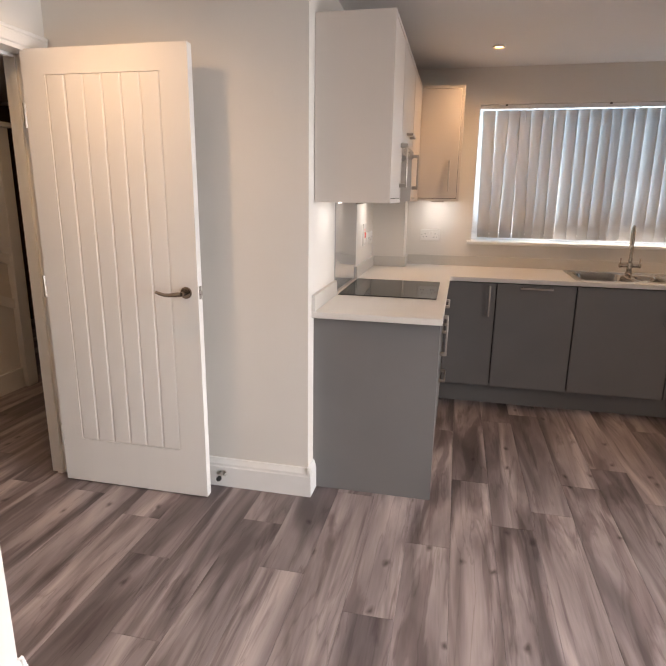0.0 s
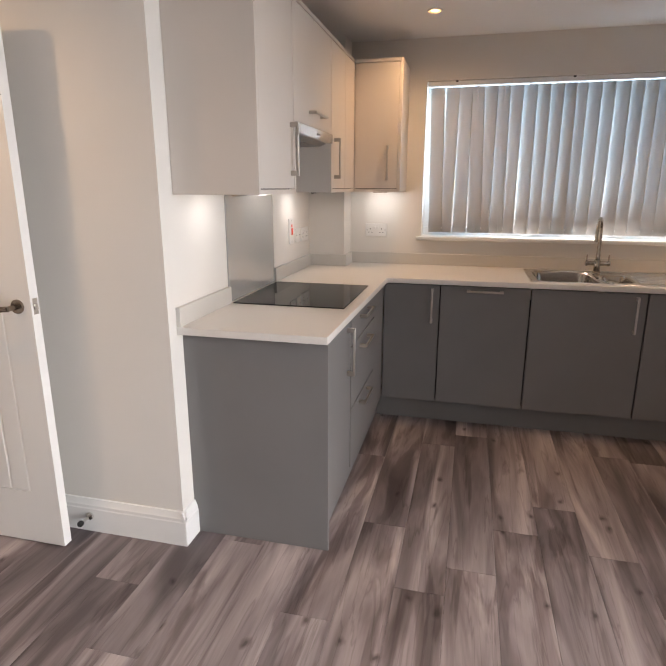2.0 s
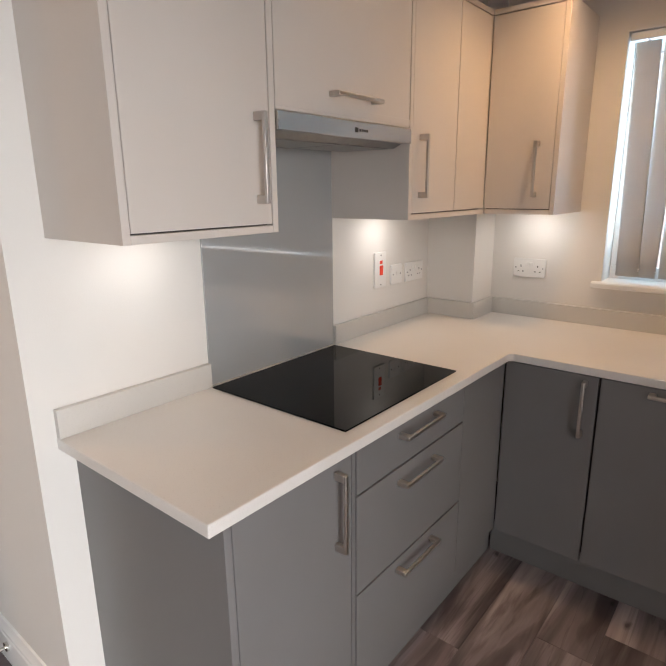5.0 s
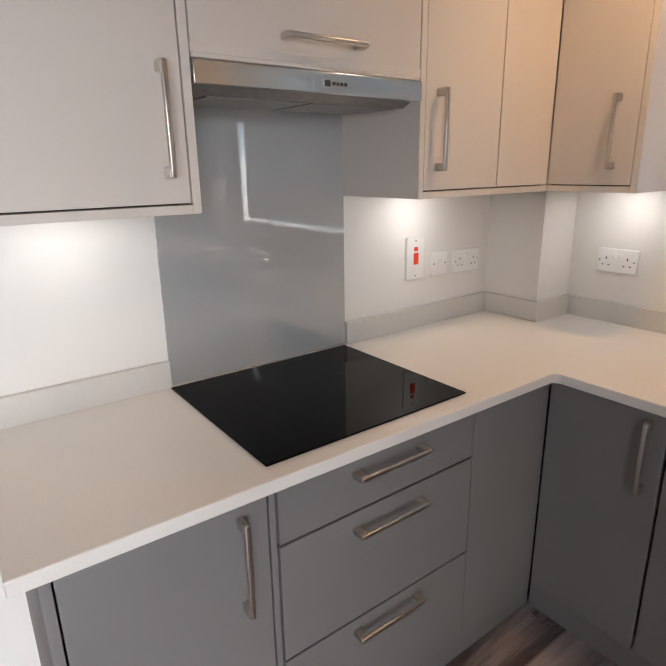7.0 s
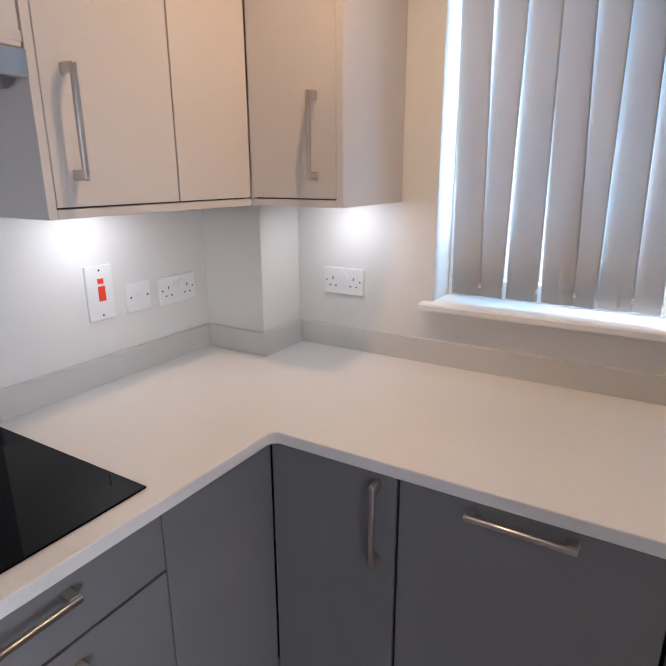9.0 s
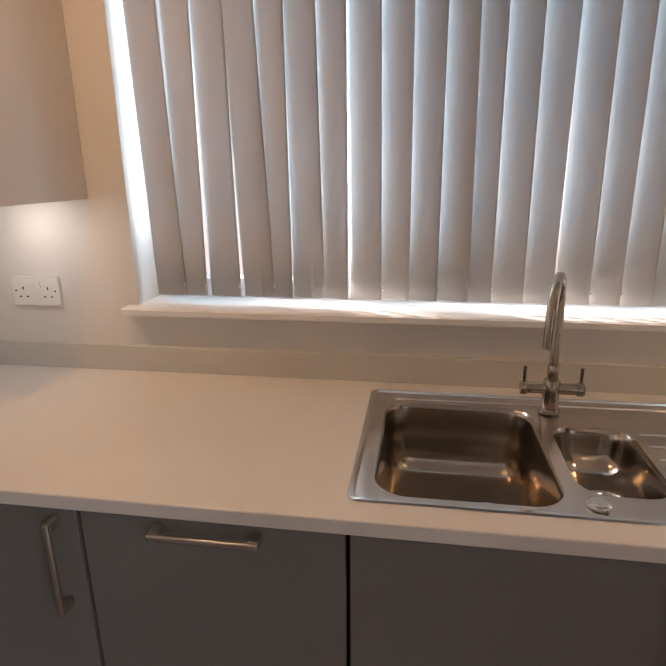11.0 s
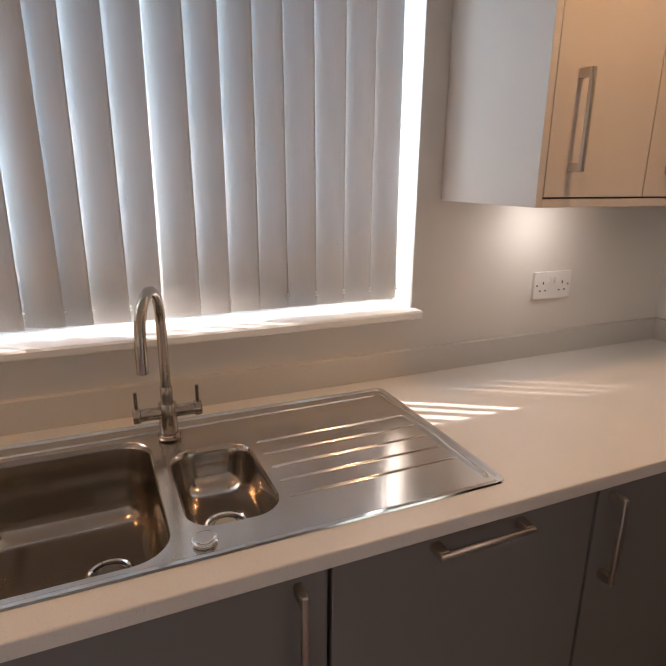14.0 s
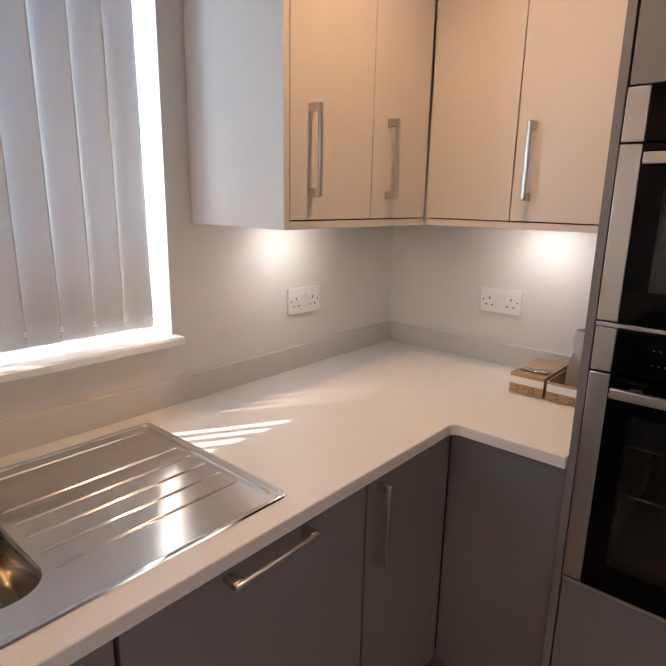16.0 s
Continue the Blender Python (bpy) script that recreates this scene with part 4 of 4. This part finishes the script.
def oven(label, z0, z1, zc):
    """A built-in oven: black glass door in steel sides below a control strip."""
    o = thing("built_in_oven", label, "oven", RGT @ Vector((3.046, 0.3, z0)))
    fr = bmesh.new()
    zb, zt = z0 + 0.07, zc - 0.085
    for a in ((2.790, 3.302, z0 + 0.004, zb), (2.790, 3.302, zt, zc - 0.004), (2.790, 2.835, zb, zt), (3.257, 3.302, zb, zt)):
        put_box(fr, a[0], a[1], TO - 0.02, TO + 0.016, a[2], a[3])
    part("door_frame", fr, M_BLACKG, o, "black glass door border", RGT)
    part("door_window", box(2.835, 3.257, TO + 0.011, TO + 0.015, zb, zt), M_DARKGLASS, o, "dark see-through door glass", RGT).visible_shadow = False
    cv = bmesh.new()
    for a in ((2.81, 3.28, 0.08, 0.09, z0 + 0.03, zc - 0.03), (2.80, 2.81, 0.08, TO - 0.022, z0 + 0.03, zc - 0.03), (3.28, 3.29, 0.08, TO - 0.022, z0 + 0.03, zc - 0.03),
              (2.81, 3.28, 0.09, TO - 0.022, z0 + 0.03, z0 + 0.04), (2.81, 3.28, 0.09, TO - 0.022, zc - 0.04, zc - 0.03)):
        put_box(cv, *a)
    part("oven_cavity", cv, M_ENAMEL, o, "dark enamel oven inside", RGT)
    for k in range(2):
        zr = zb + (zt - zb) * (0.42 + 0.33 * k)
        rk = bmesh.new()
        put_tube(rk, [(2.812, TO - 0.06, zr + 0.012), (2.83, TO - 0.05, zr), (3.26, TO - 0.05, zr), (3.278, TO - 0.06, zr + 0.012)], 0.004, 8)
        for q in range(12):
            put_tube(rk, [(2.84 + q * 0.037, TO - 0.05, zr), (2.84 + q * 0.037, 0.12, zr)], 0.0018, 6)
        part("wire_shelf", rk, M_CHROME, o, "chrome wire shelf", RGT)
    for a, b in ((2.748, 2.789), (3.303, 3.344)):
        part("door_side", box(a, b, TO - 0.02, TO + 0.015, z0 + 0.004, zc - 0.004, 0.002), M_OVEN, o, "brushed steel side strip", RGT)
        part("control_side", box(a, b, TO - 0.02, TO + 0.012, zc, z1, 0.002), M_OVEN, o, "brushed steel side strip", RGT)
    part("control_panel", box(2.790, 3.302, TO - 0.02, TO + 0.012, zc, z1, 0.002), M_BLACKG, o, "black control panel", RGT)
    bm = box(2.80, 3.292, TO + 0.040, TO + 0.054, zc - 0.043, zc - 0.022, 0.0018)
    for a in (2.84, 3.25):
        put_box(bm, a - 0.012, a + 0.012, TO + 0.014, TO + 0.044, zc - 0.040, zc - 0.025, 0.002)
    part("handle", bm, M_OVEN, o, "wide steel bar handle", RGT)
    bm = bmesh.new()
    zm = (zc + z1) / 2
    for k in range(5):
        put_box(bm, 3.18 + 0.012 * k, 3.1835 + 0.012 * k, TO + 0.0118, TO + 0.0124, zm + 0.012, zm + 0.015)
        put_box(bm, 3.18 + 0.012 * k, 3.1835 + 0.012 * k, TO + 0.0118, TO + 0.0124, zm - 0.018, zm - 0.015)
    part("touch_marks", bm, M_MARK, o, "small pale control marks", RGT)
    part("display", box(3.04, 3.15, TO + 0.0118, TO + 0.0124, zm - 0.022, zm + 0.022), M_MARK, o, "grey display window", RGT)
    part("base_strip", box(2.748, 3.344, TO - 0.02, TO + 0.013, z0 - 0.008, z0 + 0.0005, 0.001), M_OVEN, o, "thin steel strip under the door", RGT)
    return o


o = oven("black glass single oven with steel sides, lower of two", 0.618, 1.222, 1.128)
oven("black glass compact oven with steel sides, upper of two", 1.232, 1.688, 1.588)

# ---- cardboard boxes with a clear jug ----
b1 = thing("cardboard_box", "closed brown cardboard box with a white label band", "box", (3.39, 3.603, 0.91), "boxes on the worktop")
part("carton", box(3.288, 3.50, 3.553, 3.656, 0.9105, 0.972, 0.002), M_CARD, b1)
part("label_band", box(3.2872, 3.288, 3.5535, 3.6555, 0.940, 0.962), M_PAPER, b1, "white paper label band")


def print_marks(y_hook, y_mark, z, parent, dash):
    """A hook, a dash and a little house shape printed on a box end."""
    hook = put_tube(bmesh.new(), [(3.2876, y_hook + 0.008 * math.cos(a), z + 0.007 * math.sin(a)) for a in [radians(40 + 28 * j) for j in range(11)]], 0.0011, 6)
    part("print_mark", hook, M_INK, parent, "dark printed hook mark")
    if dash:
        line = put_tube(bmesh.new(), [(3.2876, y_hook - 0.016, z - 0.001), (3.2876, y_hook - 0.023, z + 0.001), (3.2876, y_hook - 0.028, z)], 0.0010, 6)
        part("print_mark", line, M_INK, parent, "dark printed dash")
    shape = [(-0.008, -0.006), (0.008, -0.006), (0.006, 0.003), (0.0, 0.008), (-0.006, 0.003), (-0.008, -0.006)]
    part("print_mark", put_tube(bmesh.new(), [(3.2876, y_mark + a, z + b) for a, b in shape], 0.0011, 6), M_INK, parent, "dark printed house shape")


print_marks(3.634, 3.588, 0.927, b1, True)
tape = bmesh.new()
wave = [(3.648 - 0.009 * k, 0.9732 + 0.0030 * abs(math.sin(1.3 * k)) + 0.0015 * (k % 3)) for k in range(11)]
for (ya, za), (yb, zb) in zip(wave, wave[1:]):
    tape.faces.new([tape.verts.new(p) for p in ((3.318 + 0.05 * (3.648 - ya), ya, za), (3.352 + 0.2 * (3.648 - ya), ya, za + 0.002), (3.352 + 0.2 * (3.648 - yb), yb, zb + 0.002), (3.318 + 0.05 * (3.648 - yb), yb, zb))])
bmesh.ops.remove_doubles(tape, verts=tape.verts, dist=0.0001)
tape_part = part("tape", tape, M_TAPE, b1, "crumpled clear packing tape")
tape_part.modifiers.new("film", "SOLIDIFY").thickness = 0.0003
b2 = thing("open_cardboard_box", "open brown cardboard box with a white label band", "box", (3.39, 3.49, 0.91), "boxes on the worktop")
bm = bmesh.new()
for a in ((3.288, 3.50, 3.436, 3.545, 0.9105, 0.913), (3.288, 3.291, 3.436, 3.545, 0.913, 0.968), (3.497, 3.50, 3.436, 3.545, 0.913, 0.968), (3.291, 3.497, 3.436, 3.439, 0.913, 0.968), (3.291, 3.497, 3.542, 3.545, 0.913, 0.968)):
    put_box(bm, *a, 0.0008)
part("carton", bm, M_CARD, b2)
part("label_band", box(3.2872, 3.288, 3.4365, 3.5445, 0.938, 0.960), M_PAPER, b2, "white paper label band")
print_marks(3.516, 3.470, 0.925, b2, False)
bag = bmesh.new()
crease = random.Random(12)
prev = None
for r, z in ((0.002, 0.9145), (0.036, 0.9145), (0.041, 0.93), (0.043, 0.955), (0.042, 0.98), (0.040, 1.0), (0.034, 1.02), (0.028, 1.04), (0.030, 1.06), (0.034, 1.082), (0.026, 1.108), (0.003, 1.114)):
    vs = []
    for k in range(22):
        a, rr = k * math.tau / 22, r * crease.uniform(0.86, 1.06)
        vs.append(bag.verts.new((3.405 + rr * math.cos(a), 3.488 + rr * math.sin(a), z + (crease.uniform(-0.004, 0.004) if r > 0.01 and z > 0.92 else 0.0))))
    if prev:
        for k in range(22):
            bag.faces.new((prev[k], prev[(k + 1) % 22], vs[(k + 1) % 22], vs[k]))
    prev = vs
solid("plastic_bag", bag, M_HAZY, "crumpled clear plastic bag standing in the open box", "bag")

# ---- floor planks ----
floor = thing("floor", "grey-brown wood-effect plank floor", "floor", (0, 0, 0), kind="structure")
PW, PL, EDGE = 0.184, 1.22, 0.872
ENDS = {0: 2.165, 1: 2.320, 2: 2.618, -1: 2.545, -3: 1.495, -5: 1.655, -8: 1.615, -7: 1.22, -2: 1.95, -4: 2.28, -6: 0.73, 3: 2.847, 4: 2.53, 5: 3.451}
PY0, PY1 = BACK - 0.05, YW + 0.05
shared = {}
prng = random.Random(3)


def plank_mesh(length):
    key = round(length, 3)
    if key not in shared:
        bm = put_box(bmesh.new(), 0.0004, PW - 0.0004, 0.0004, length - 0.0004, -0.009, 0.0)
        bmesh.ops.bevel(bm, geom=[e for e in bm.edges if all(v.co.z > -0.001 for v in e.verts)], offset=0.0008, segments=1, affect="EDGES")
        shared[key] = mesh_of("plank", bm, M_FLOOR, False)
    return shared[key]


for col in range(-27, 15):
    x = EDGE + col * PW
    hall = x < LEFT - 0.1
    lo, hi = (0.6, 5.2) if hall else (PY0, PY1)
    y = ENDS.get(col, prng.uniform(0, PL))
    while y > lo:
        y -= PL
    while y < hi:
        a, b = max(y, lo), min(y + PL, hi)
        if b - a > 0.02:
            p = new("plank", plank_mesh(b - a))
            p.parent = floor
            p.location = (x, a, 0.0)
        y += PL
